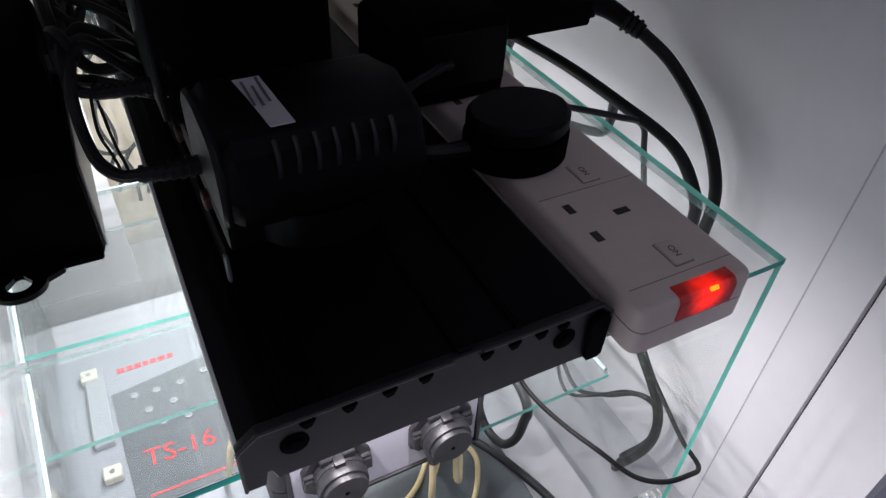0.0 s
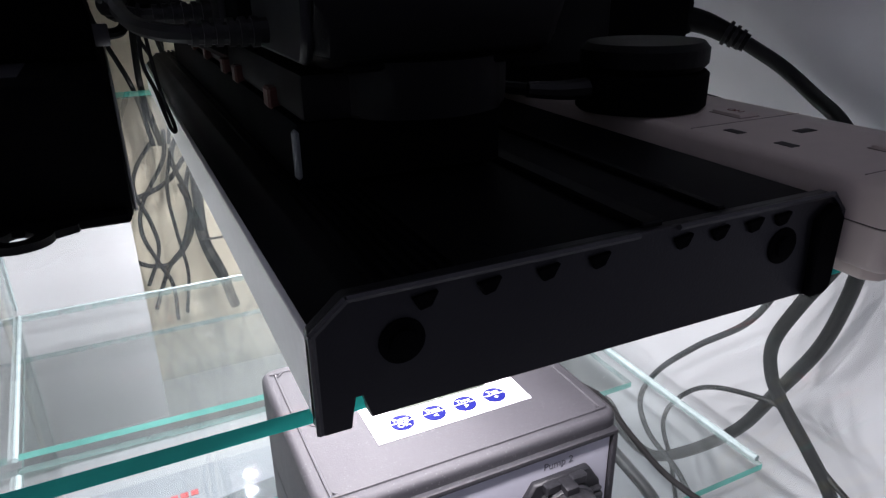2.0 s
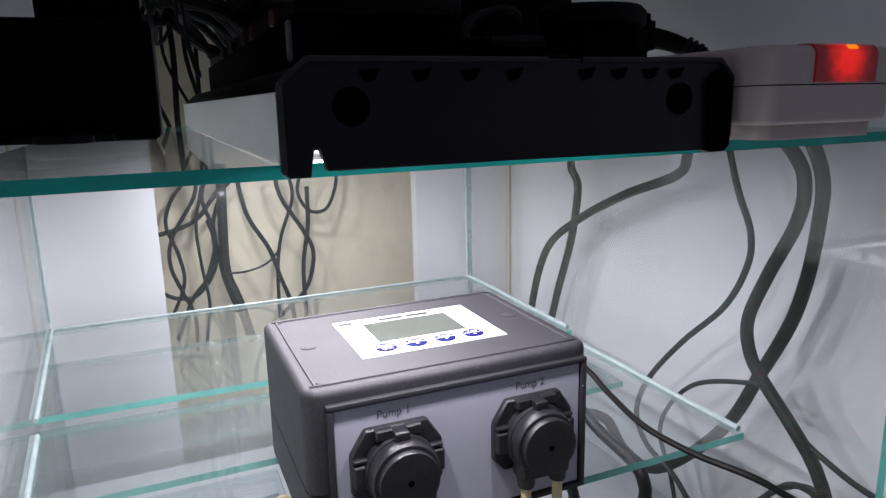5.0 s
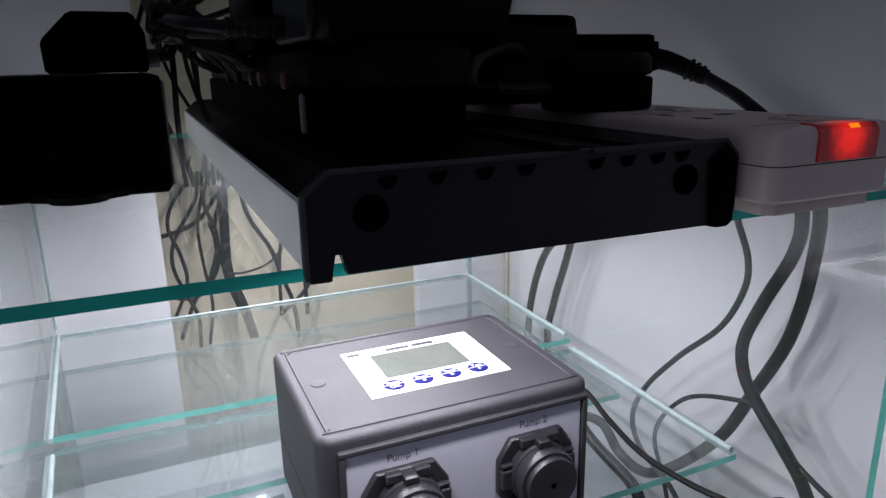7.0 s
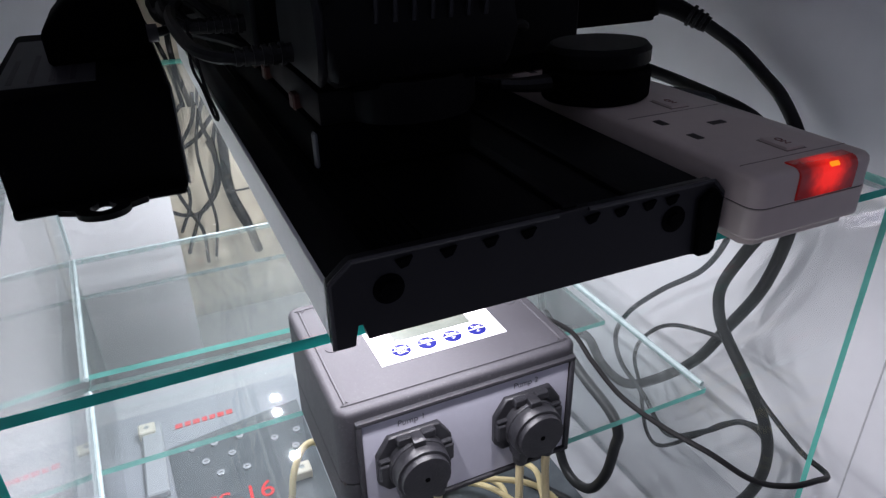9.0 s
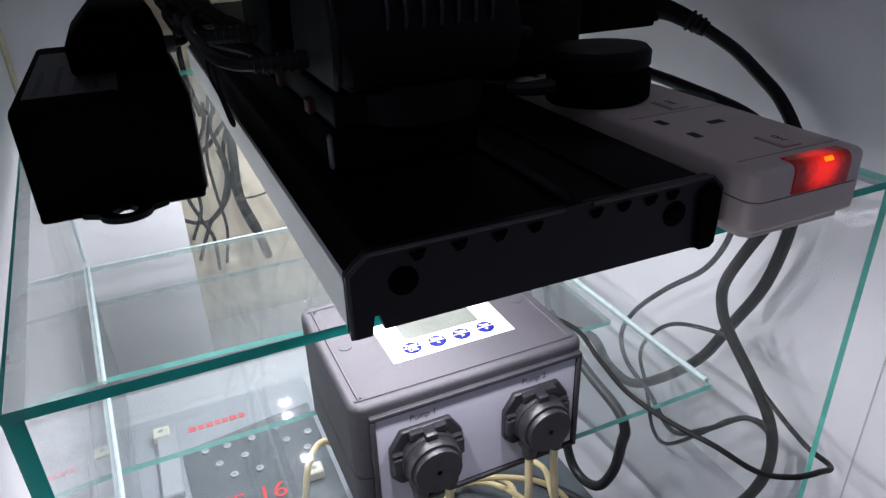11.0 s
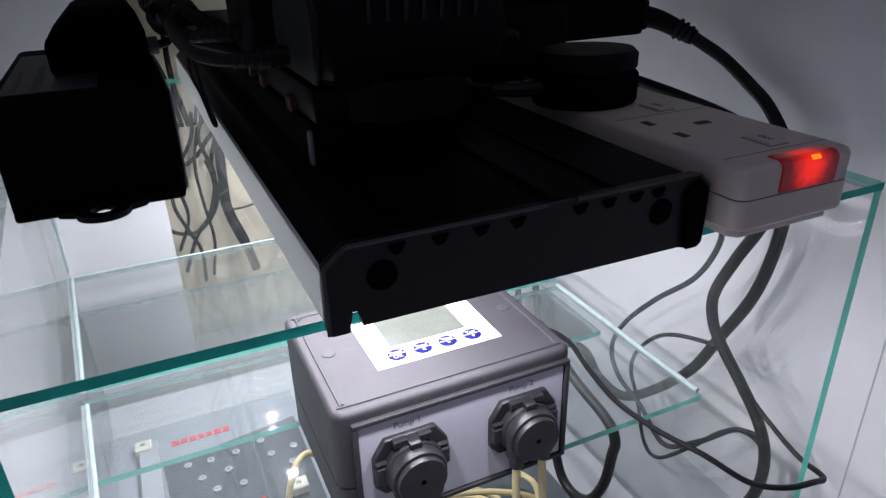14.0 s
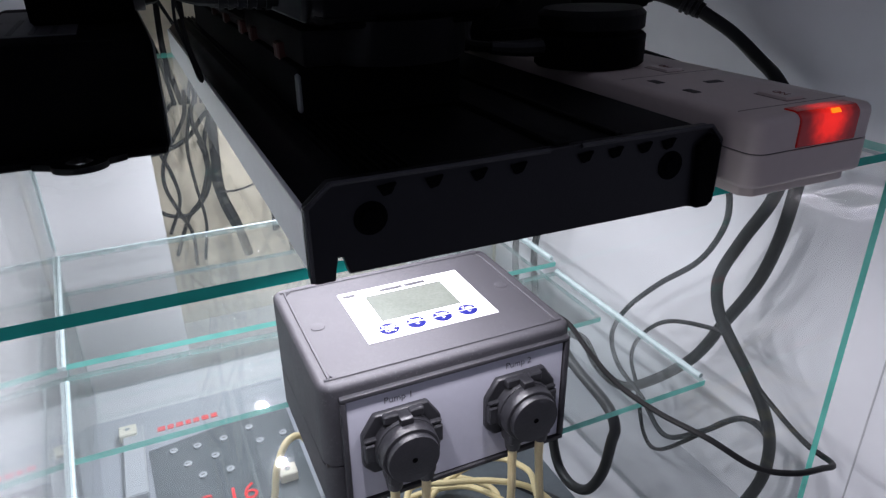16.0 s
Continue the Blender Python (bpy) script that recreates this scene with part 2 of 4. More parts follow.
def part(name, bm, material, parent, label="", smooth=True):
    return finish(bm, name, material, parent, label, smooth)


def thing(name, label, category, at=(0, 0, 0), group="", kind=""):
    ob = new(name)
    ob.location = at
    ob.empty_display_size = 0.01
    return tagged(ob, label, category, group, kind)


def box(x0, x1, y0, y1, z0, z1, bev=0.0, seg=2, bm=None):
    own = bmesh.new()
    r = bmesh.ops.create_cube(own, size=1.0)
    for v in r["verts"]:
        v.co = Vector((x0 + (v.co.x + 0.5) * (x1 - x0), y0 + (v.co.y + 0.5) * (y1 - y0), z0 + (v.co.z + 0.5) * (z1 - z0)))
    if bev:
        bmesh.ops.bevel(own, geom=own.edges[:], offset=bev, segments=seg, profile=0.6, affect="EDGES")
    return join(bm, own)


def case(x0, x1, y0, y1, z0, z1, side, top=0.0, bottom=0.0, seg=4):
    """A moulded case: upright edges rounded by side, rims by top and bottom."""
    bm = box(x0, x1, y0, y1, z0, z1)
    bmesh.ops.bevel(bm, geom=[e for e in bm.edges if abs(e.verts[0].co.z - e.verts[1].co.z) > 1e-6], offset=side, segments=seg, profile=0.5, affect="EDGES")
    for z, r in ((z1, top), (z0, bottom)):
        if r:
            bmesh.ops.bevel(bm, geom=[e for e in bm.edges if abs(e.verts[0].co.z - z) < 1e-6 and abs(e.verts[1].co.z - z) < 1e-6], offset=r, segments=3, profile=0.5, affect="EDGES")
    return bm


def join(bm, own):
    if bm is None:
        return own
    me = bpy.data.meshes.new("tmp")
    own.to_mesh(me)
    own.free()
    bm.from_mesh(me)
    bpy.data.meshes.remove(me)
    return bm


def cyl(c, axis, r, depth, seg=28, r2=None, bev=0.0, bm=None):
    """A cylinder from c along axis by depth."""
    own = bmesh.new()
    bmesh.ops.create_cone(own, cap_ends=True, segments=seg, radius1=r, radius2=r if r2 is None else r2, depth=depth)
    if bev:
        rims = [e for e in own.edges if abs(e.verts[0].co.z - e.verts[1].co.z) < 1e-7]
        bmesh.ops.bevel(own, geom=rims, offset=bev, segments=2, profile=0.6, affect="EDGES")
    a = Vector(axis).normalized()
    m = Matrix.Translation(Vector(c) + a * depth / 2) @ a.to_track_quat("Z", "Y").to_matrix().to_4x4()
    bmesh.ops.transform(own, matrix=m, verts=own.verts[:])
    return join(bm, own)


def prism(pts, place, depth, bev=0.0, bm=None):
    """A polygon (u, v) swept by depth; place maps (u, v, w) to the world."""
    own = bmesh.new()
    a = [own.verts.new(place(u, v, 0)) for u, v in pts]
    b = [own.verts.new(place(u, v, depth)) for u, v in pts]
    own.faces.new(a)
    own.faces.new(b[::-1])
    for i in range(len(pts)):
        j = (i + 1) % len(pts)
        own.faces.new((a[i], b[i], b[j], a[j]))
    if bev:
        bmesh.ops.bevel(own, geom=own.edges[:], offset=bev, segments=1, affect="EDGES")
    return join(bm, own)


def smooth_path(pts, n=10):
    """Catmull-Rom through the points."""
    p = [Vector(q) for q in pts]
    p = [p[0] * 2 - p[1]] + p + [p[-1] * 2 - p[-2]]
    out = []
    for i in range(1, len(p) - 2):
        for k in range(n):
            t = k / n
            a, b, c, d = p[i - 1], p[i], p[i + 1], p[i + 2]
            out.append(0.5 * ((2 * b) + (c - a) * t + (2 * a - 5 * b + 4 * c - d) * t * t + (3 * b - a - 3 * c + d) * t ** 3))
    out.append(p[-2])
    return out


def tube(pts, r, seg=10, n=10, bm=None, r_end=None):
    path = smooth_path(pts, n)
    own = bmesh.new()
    rings = []
    up = Vector((0.13, 0.2, 1)).normalized()
    for i, q in enumerate(path):
        d = (path[min(i + 1, len(path) - 1)] - path[max(i - 1, 0)]).normalized()
        side = d.cross(up)
        if side.length < 1e-3:
            side = d.cross(Vector((1, 0, 0)))
        side.normalize()
        up = side.cross(d).normalized()
        rad = r if r_end is None else r + (r_end - r) * i / (len(path) - 1)
        rings.append([own.verts.new(q + (side * math.cos(a) + up * math.sin(a)) * rad) for a in [2 * math.pi * k / seg for k in range(seg)]])
    for a, b in zip(rings, rings[1:]):
        for k in range(seg):
            own.faces.new((a[k], a[(k + 1) % seg], b[(k + 1) % seg], b[k]))
    own.faces.new(rings[0][::-1])
    own.faces.new(rings[-1])
    return join(bm, own)


def letters(text, size, m, name, material, parent, depth=0.00008):
    """Raised print in the built-in font, as a mesh, centred on the pose m."""
    cu = bpy.data.curves.new("tmp", "FONT")
    cu.body, cu.size, cu.extrude = text, size, depth
    cu.align_x, cu.align_y = "CENTER", "CENTER"
    cu.resolution_u = 3
    ob = bpy.data.objects.new("tmp", cu)
    scene.collection.objects.link(ob)
    bpy.context.view_layer.update()
    me = bpy.data.meshes.new_from_object(ob)
    bpy.data.objects.remove(ob)
    me.transform(m)
    me.materials.clear()
    me.materials.append(material)
    me.name = name
    o = new(name, me)
    if parent is not None:
        o.parent = parent
    return o


def cable(name, pts, r, material, label, group="", seg=10, n=10):
    return finish(tube(pts, r, seg, n), name, material, None, label, category="cable", group=group)


def pane(name, quad, z0, z1, label, edge, parent=None, glass=None, side=None, category="glass pane", deep_left=False):
    """A glass sheet between two heights over the plan quad; cut edges are green."""
    bm = bmesh.new()
    lo = [bm.verts.new((x, y, z0)) for x, y in quad]
    hi = [bm.verts.new((x, y, z1)) for x, y in quad]
    bm.faces.new(hi)
    for i in range(4):
        j = (i + 1) % 4
        f = bm.faces.new((lo[i], lo[j], hi[j], hi[i]))
        # front (and deep left) edges get their own green, lit and dim sides as colour
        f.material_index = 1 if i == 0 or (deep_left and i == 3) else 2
    bmesh.ops.recalc_face_normals(bm, faces=bm.faces[:])
    return finish(bm, name, [glass or M_GLASS, edge, side or edge], parent, label, False, "structure", category)


def upright(name, a, b, thick, z0, z1, label, edge, glass=None):
    """A vertical glass sheet from plan point a to b, thickened to its left."""
    a, b = Vector((*a, 0)), Vector((*b, 0))
    d = (b - a).normalized()
    s = Vector((-d.y, d.x, 0)) * thick
    bm = bmesh.new()
    c = [a, b, b + s, a + s]
    lo = [bm.verts.new((p.x, p.y, z0)) for p in c]
    hi = [bm.verts.new((p.x, p.y, z1)) for p in c]
    for f in (bm.faces.new(hi), bm.faces.new(lo[::-1])):
        f.material_index = 2
    for i in range(4):
        j = (i + 1) % 4
        g = bm.faces.new((lo[i], lo[j], hi[j], hi[i]))
        # front edge green, far edge pale: light on each edge set by colour
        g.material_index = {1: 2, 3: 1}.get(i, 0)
    return finish(bm, name, [glass or M_GLASS, edge, M_EDGEL], None, label, False, "structure", "glass panel")


# ---- cabinet shell ----
FLOOR_Z, WALL_R, WALL_B, CEIL = -0.336, 0.340, 0.530, 0.46
OPEN_L, OPEN_R = -0.0560, 0.2190
# front part to y -0.26 is unseen, added to bounce light onto cap and pump
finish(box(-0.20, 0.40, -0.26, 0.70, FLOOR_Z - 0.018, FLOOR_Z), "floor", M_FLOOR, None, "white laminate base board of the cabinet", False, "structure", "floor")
finish(box(WALL_R, WALL_R + 0.018, -0.0125, 0.70, FLOOR_Z, CEIL), "wall_right", M_WALL, None, "white laminate side board of the cabinet", False, "structure", "wall")
finish(box(WALL_R - 0.003, WALL_R + 0.018, -0.075, -0.0165, FLOOR_Z - 0.2, CEIL + 0.02), "wall_front_post", M_WALL, None, "white laminate front post of the cabinet", False, "structure", "wall")
finish(box(WALL_R + 0.006, WALL_R + 0.018, -0.0165, -0.0125, FLOOR_Z, CEIL), "trim_gap", M_SEAM, None, "dark joint between side board and front post", False, "structure", "trim")
finish(box(-0.1735, OPEN_L, WALL_B, WALL_B + 0.016, FLOOR_Z, CEIL), "wall_back_left", M_WALL, None, "white laminate back board beside the cable opening", False, "structure", "wall")
finish(box(OPEN_R, WALL_R, WALL_B, WALL_B + 0.016, FLOOR_Z, CEIL), "wall_back_right", M_WALL, None, "white laminate back board beside the cable opening", False, "structure", "wall")
finish(box(-0.1925, WALL_R, 0.600, 0.640, FLOOR_Z, CEIL), "wall_plaster", M_PLASTER, None, "rough cream plaster house wall behind the opening", False, "structure", "wall")
side_board = prism([(-0.1395, -0.0600), (-0.1740, 0.5300), (-0.1745, 0.6000), (-0.1925, 0.6000), (-0.1575, -0.0600)], lambda u, v, w: Vector((u, v, FLOOR_Z + w)), CEIL - FLOOR_Z)
finish(side_board, "wall_left", M_WALL, None, "white laminate side board of the cabinet", False, "structure", "wall")
M_BEAD = mat("aged_sealant", (0.68, 0.63, 0.46), 0.5)
finish(cyl((-0.1715, WALL_B - 0.003, FLOOR_Z), (0, 0, 1), 0.0026, CEIL - FLOOR_Z, 8), "trim_corner_left", M_BEAD, None, "yellowed sealant bead in the corner", True, "structure", "trim")
finish(box(-0.20, 0.40, -0.06, 0.70, CEIL, CEIL + 0.02), "ceiling", M_WALL, None, "white underside of the cabinet top", False, "structure", "ceiling")
finish(cyl((WALL_R - 0.003, WALL_B - 0.003, FLOOR_Z), (0, 0, 1), 0.0022, CEIL - FLOOR_Z, 8), "trim_corner", M_BEAD, None, "yellowed sealant bead in the corner", True, "structure", "trim")
finish(box(-2.5, 2.5, -3.0, -2.9, -1.0, 1.6), "wall_room", M_ROOM, None, "plain grey room wall", False, "structure", "wall")
finish(box(-2.5, 2.5, -3.0, 0.7, -1.02, -1.0), "ground", M_ROOM, None, "plain grey room floor", False, "structure", "ground")

finish(box(WALL_R - 0.0003, WALL_R + 0.001, 0.0223, 0.0233, FLOOR_Z, CEIL), "trim_groove", mat("board_joint", (0.50, 0.50, 0.51), 0.6), None, "fine joint line in the white side board", False, "structure", "trim")

# ---- glass tank ----
LX0, LX1 = -0.130, -0.161          # the left panel runs slightly askew
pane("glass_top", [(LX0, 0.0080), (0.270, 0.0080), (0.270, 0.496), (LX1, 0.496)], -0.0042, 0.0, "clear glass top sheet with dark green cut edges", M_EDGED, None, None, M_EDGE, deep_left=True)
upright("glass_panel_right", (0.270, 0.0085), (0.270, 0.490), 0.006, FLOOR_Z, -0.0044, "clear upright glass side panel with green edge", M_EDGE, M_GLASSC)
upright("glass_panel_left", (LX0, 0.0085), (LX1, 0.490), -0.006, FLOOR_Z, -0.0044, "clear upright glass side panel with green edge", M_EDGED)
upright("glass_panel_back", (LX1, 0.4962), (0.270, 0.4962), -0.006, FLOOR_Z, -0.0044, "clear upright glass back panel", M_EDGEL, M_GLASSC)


def left_at(y):
    return LX0 + (LX1 - LX0) * y / 0.49 + 0.0065


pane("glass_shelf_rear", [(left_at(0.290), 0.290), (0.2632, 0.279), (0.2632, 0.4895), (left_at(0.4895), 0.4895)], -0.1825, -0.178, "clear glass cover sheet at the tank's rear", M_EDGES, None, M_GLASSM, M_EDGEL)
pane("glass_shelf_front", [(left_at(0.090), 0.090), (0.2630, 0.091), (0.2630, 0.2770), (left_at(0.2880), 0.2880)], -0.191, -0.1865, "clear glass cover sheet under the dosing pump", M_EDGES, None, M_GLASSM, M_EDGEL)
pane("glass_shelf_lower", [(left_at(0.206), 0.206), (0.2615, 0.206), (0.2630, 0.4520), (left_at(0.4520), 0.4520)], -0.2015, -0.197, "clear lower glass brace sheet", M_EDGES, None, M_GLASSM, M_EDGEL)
for nm, pts, r in (
    ("silicone_bead", [(0.2626, 0.095, -0.1855), (0.2628, 0.15, -0.1860), (0.2624, 0.21, -0.1852), (0.2628, 0.276, -0.1858)], 0.0020),
    ("silicone_bead", [(0.2626, 0.285, -0.1765), (0.2630, 0.35, -0.1770), (0.2625, 0.42, -0.1762), (0.2628, 0.488, -0.1768)], 0.0020),
    ("silicone_bead", [(-0.152, 0.4890, -0.1768), (0.0, 0.4892, -0.1768), (0.13, 0.4890, -0.1768), (0.258, 0.4890, -0.1768)], 0.0010),
    ("silicone_bead", [(0.2630, 0.4888, -0.17), (0.2630, 0.4888, -0.09), (0.2630, 0.4888, -0.008)], 0.0012),
    ("silicone_bead", [(left_at(0.092) + 0.001, 0.092, -0.1850), (left_at(0.18) + 0.001, 0.18, -0.1852), (left_at(0.277) + 0.001, 0.277, -0.1850)], 0.0017),
    ("silicone_bead", [(left_at(0.282) + 0.001, 0.282, -0.1765), (left_at(0.38) + 0.001, 0.38, -0.1768), (left_at(0.488) + 0.001, 0.488, -0.1765)], 0.0017),
    ("silicone_bead", [(-0.1538, 0.4880, -0.17), (-0.1538, 0.4880, -0.09), (-0.1538, 0.4880, -0.008)], 0.0009),
):
    finish(tube(pts, r, 8, 8), nm, M_SILI, None, "clear silicone bead along a glass joint", True, "structure", "sealant")


# ---- LED light fixture ----
FX0, FX1, FY0, FY1, FZ = -0.0220, 0.1412, 0.0010, 0.500, 0.0295


def led_fixture():
    fx = thing("light_fixture", "long flat black aquarium light lying on the glass top", "light", (0.06, 0.2, 0))
    fx.location = (0, 0, 0)
    # body: extruded section with sloping shoulders
    sec = [(FX0 + 0.0016, 0.008), (FX0 + 0.0016, 0.0205), (FX0 + 0.010, FZ - 0.001), (FX1 - 0.008, FZ - 0.001), (FX1 - 0.002, FZ - 0.007), (FX1 - 0.002, 0.0003), (FX1 - 0.006, 0.0003), (FX1 - 0.0065, 0.0045), (FX0 + 0.0065, 0.0045), (FX0 + 0.006, 0.0003), (FX0 + 0.002, 0.0003)]
    part("body", prism(sec, lambda u, v, w: Vector((u, FY0 + 0.004 + w, v)), FY1 - FY0 - 0.004, 0.0006), M_BLACK, fx)
    part("side_plate", box(FX0, FX0 + 0.0018, FY0 + 0.0005, FY1, 0.0004, 0.0205, 0.0003, 1), M_BRIGHTAL, fx, "aluminium side plate, whitened in place of its reflections")
    for i in range(7):
        x = -0.006 + i * 0.0032
        part("fin", box(x, x + 0.0012, FY0 + 0.004, FY1, FZ - 0.002, FZ + 0.0006), M_BLACK, fx)
    part("rail", box(0.066, 0.073, FY0 + 0.002, FY1, FZ - 0.002, FZ + 0.0016, 0.0006, 1), M_BLACK, fx)
    part("rail", box(0.094, 0.097, FY0 + 0.004, FY1, FZ - 0.002, FZ + 0.0008, 0.0004, 1), M_BLACK, fx)
    # end cap with chamfered shoulders, corner feet and notches
    cap = [(FX0, -0.002), (FX0, 0.0225), (FX0 + 0.008, FZ), (FX1 - 0.006, FZ), (FX1, FZ - 0.006), (FX1, -0.001), (FX1 - 0.003, -0.0035), (FX1 - 0.009, -0.0035), (FX1 - 0.012, -0.0020),
           (FX0 + 0.0125, -0.0020), (FX0 + 0.0112, 0.0050), (FX0 + 0.0088, 0.0050), (FX0 + 0.0080, -0.0035), (FX0 + 0.0015, -0.0035)]
    end = part("end_cap", prism(cap, lambda u, v, w: Vector((u, FY0 + w, v)), 0.004, 0.0004), M_CAP, fx)
    # thin grey line round the cap: its edge highlight, put into the colour
    rim = None
    for a, b in (((FX0 + 0.0004, -0.002), (FX0 + 0.0004, 0.0225)), ((FX0 + 0.0004, 0.0225), (FX0 + 0.0083, FZ - 0.0003)), ((FX0 + 0.0083, FZ - 0.0003), (0.063, FZ - 0.0003)),
                 ((0.076, FZ - 0.0003), (FX1 - 0.006, FZ - 0.0003)), ((FX1 - 0.006, FZ - 0.0003), (FX1 - 0.0004, FZ - 0.006)), ((FX1 - 0.0004, FZ - 0.006), (FX1 - 0.0004, 0.002))):
        rim = tube([(a[0], FY0 - 0.0006, a[1]), ((a[0] + b[0]) / 2, FY0 - 0.0006, (a[1] + b[1]) / 2), (b[0], FY0 - 0.0006, b[1])], 0.0009, 6, 2, rim)
    part("rim", rim, M_RIM, end)
    for x in (0.004, 0.020, 0.036, 0.051, 0.078, 0.091, 0.104, 0.115):
        part("clip", prism([(x - 0.003, FZ - 0.0035), (x - 0.0012, FZ - 0.0068), (x + 0.0016, FZ - 0.0062), (x + 0.0034, FZ - 0.0028)], lambda u, v, w: Vector((u, FY0 - 0.0012 + w, v)), 0.0022, 0.0003), M_MATT, end)
    for x in (-0.0015, 0.1175):
        # dull black disc in place of the dark hole round the screw
        part("screw_hole_disc", cyl((x, FY0 + 0.001, 0.016), (0, -1, 0), 0.0056, 0.0016, 20, bev=0.0004), M_MATT, end)
        part("screw", cyl((x, FY0 + 0.0002, 0.016), (0, -1, 0), 0.0034, 0.0021, 12, bev=0.0004), M_MATT, end)
    part("corner_block", prism([(FX1 - 0.010, -0.003), (FX1 - 0.012, 0.022), (FX1 - 0.006, 0.0265), (FX1 - 0.0015, 0.022), (FX1 - 0.0015, -0.001), (FX1 - 0.004, -0.003)], lambda u, v, w: Vector((u, FY0 - 0.0028 + w, v)), 0.0035, 0.0005), M_MATT, end)
    # underside with LED chips in groups of four
    part("lamp_plate", box(FX0 + 0.010, FX1 - 0.008, FY0 + 0.012, FY1 - 0.01, 0.0038, 0.0046), M_LABEL, fx, "white reflector plate")
    for x in (0.006, 0.078):
        for k in range(5):
            y = 0.057 + k * 0.099
            q = bmesh.new()
            for dx in (-0.0027, 0.0027):
                for dy in (-0.0027, 0.0027):
                    q.faces.new([q.verts.new((x + dx + a, y + dy + b, 0.0034)) for a, b in ((-0.0019, -0.0019), (-0.0019, 0.0019), (0.0019, 0.0019), (0.0019, -0.0019))])
            part("led_chip", q, M_LED, fx, "lit cluster of four white lamp chips", False)
    return fx


led_fixture()


# ---- white power strip ----
SX0, SX1, SY0, SY1, SZ = 0.1435, 0.2085, -0.0145, 0.420, 0.0337


def power_strip():
    st = thing("power_strip", "ivory plastic socket strip with lit red neon on the glass top", "power strip")
    foot = prism([(SX0 + 0.006, SY0 + 0.010), (SX0 + 0.010, SY0 + 0.006), (SX1 - 0.004, SY0 + 0.006), (SX1 - 0.002, SY0 + 0.010), (SX1 - 0.002, SY1), (SX0 + 0.006, SY1)], lambda u, v, w: Vector((u, v, 0.0003 + w)), 0.008, 0.0006)
    part("foot", foot, M_STRIP, st)
    part("base", case(SX0, SX1, SY0, SY1, 0.006, 0.0196, 0.006, 0, 0.002), M_STRIP, st)
    part("seam", case(SX0 + 0.0005, SX1 - 0.0005, SY0 + 0.0005, SY1 - 0.0005, 0.0190, 0.0206, 0.006), M_SLOT, st)
    part("cover", case(SX0 + 0.0002, SX1 - 0.0002, SY0 + 0.0002, SY1, 0.0201, SZ, 0.006, 0.0034), M_STRIP, st)
    # neon window wrapping over the front edge
    nx0, nx1 = 0.1640, 0.1965
    win = [(SY0 - 0.0005, 0.0206), (SY0 - 0.0006, SZ - 0.0034), (SY0 - 0.0003, SZ - 0.0019), (SY0 + 0.0006, SZ - 0.0006), (SY0 + 0.0018, SZ + 0.0003), (SY0 + 0.0034, SZ + 0.0006), (SY0 + 0.0085, SZ + 0.0006),
           (SY0 + 0.0085, SZ - 0.003), (SY0 + 0.003, SZ - 0.005), (SY0 + 0.003, 0.0206)]
    w = part("neon_window", prism(win, lambda u, v, k: Vector((nx0 + k, u, v)), nx1 - nx0, 0.0003), M_RED, st, "red translucent window")
    core = box(-0.0026, 0.0026, -0.0003, 0.0003, -0.0011, 0.0011, 0.0003, 1)
    bmesh.ops.transform(core, matrix=Matrix.Translation((0.1830, SY0 + 0.0004, SZ - 0.0006)) @ pose(0, 0, 0, -45, 0, 0), verts=core.verts[:])
    part("neon_core", core, M_NEONC, w, "bright orange lamp core")
    for k in range(5):
        y = 0.0462 + k * 0.0695
        for (px, py, lx, ly) in ((0.1566, y - 0.0113, 0.0021, 0.0036), (0.1566, y + 0.0113, 0.0021, 0.0036), (0.1800, y, 0.0042, 0.0021)):
            # no opening is cut: a dark block carries the hole's shade
            part("socket_hole", box(px - lx, px + lx, py - ly, py + ly, SZ - 0.004, SZ + 0.00025), M_SLOT, st)
        sx, sy = 0.1815, y - 0.0352
        sw = part("switch", box(sx - 0.0050, sx + 0.0050, sy - 0.0075, sy + 0.0075, SZ - 0.002, SZ + 0.0014, 0.0008, 2), M_STRIP, st)
        # darker ivory border: the shadow in the rocker's recess, painted as a frame
        part("switch_frame", box(sx - 0.0056, sx + 0.0056, sy - 0.0082, sy + 0.0082, SZ - 0.002, SZ + 0.0002), M_GAP, st)
        letters("ON", 0.0048, Matrix.Translation((sx, sy, SZ + 0.00150)) @ pose(0, 0, 0, 0, 0, -90), "switch_print", M_INKD, sw)
        part("joint", box(SX0 + 0.003, SX1 - 0.003, y - 0.0470, y - 0.0466, SZ - 0.002, SZ + 0.00015), M_GAP, st)
    return st


power_strip()


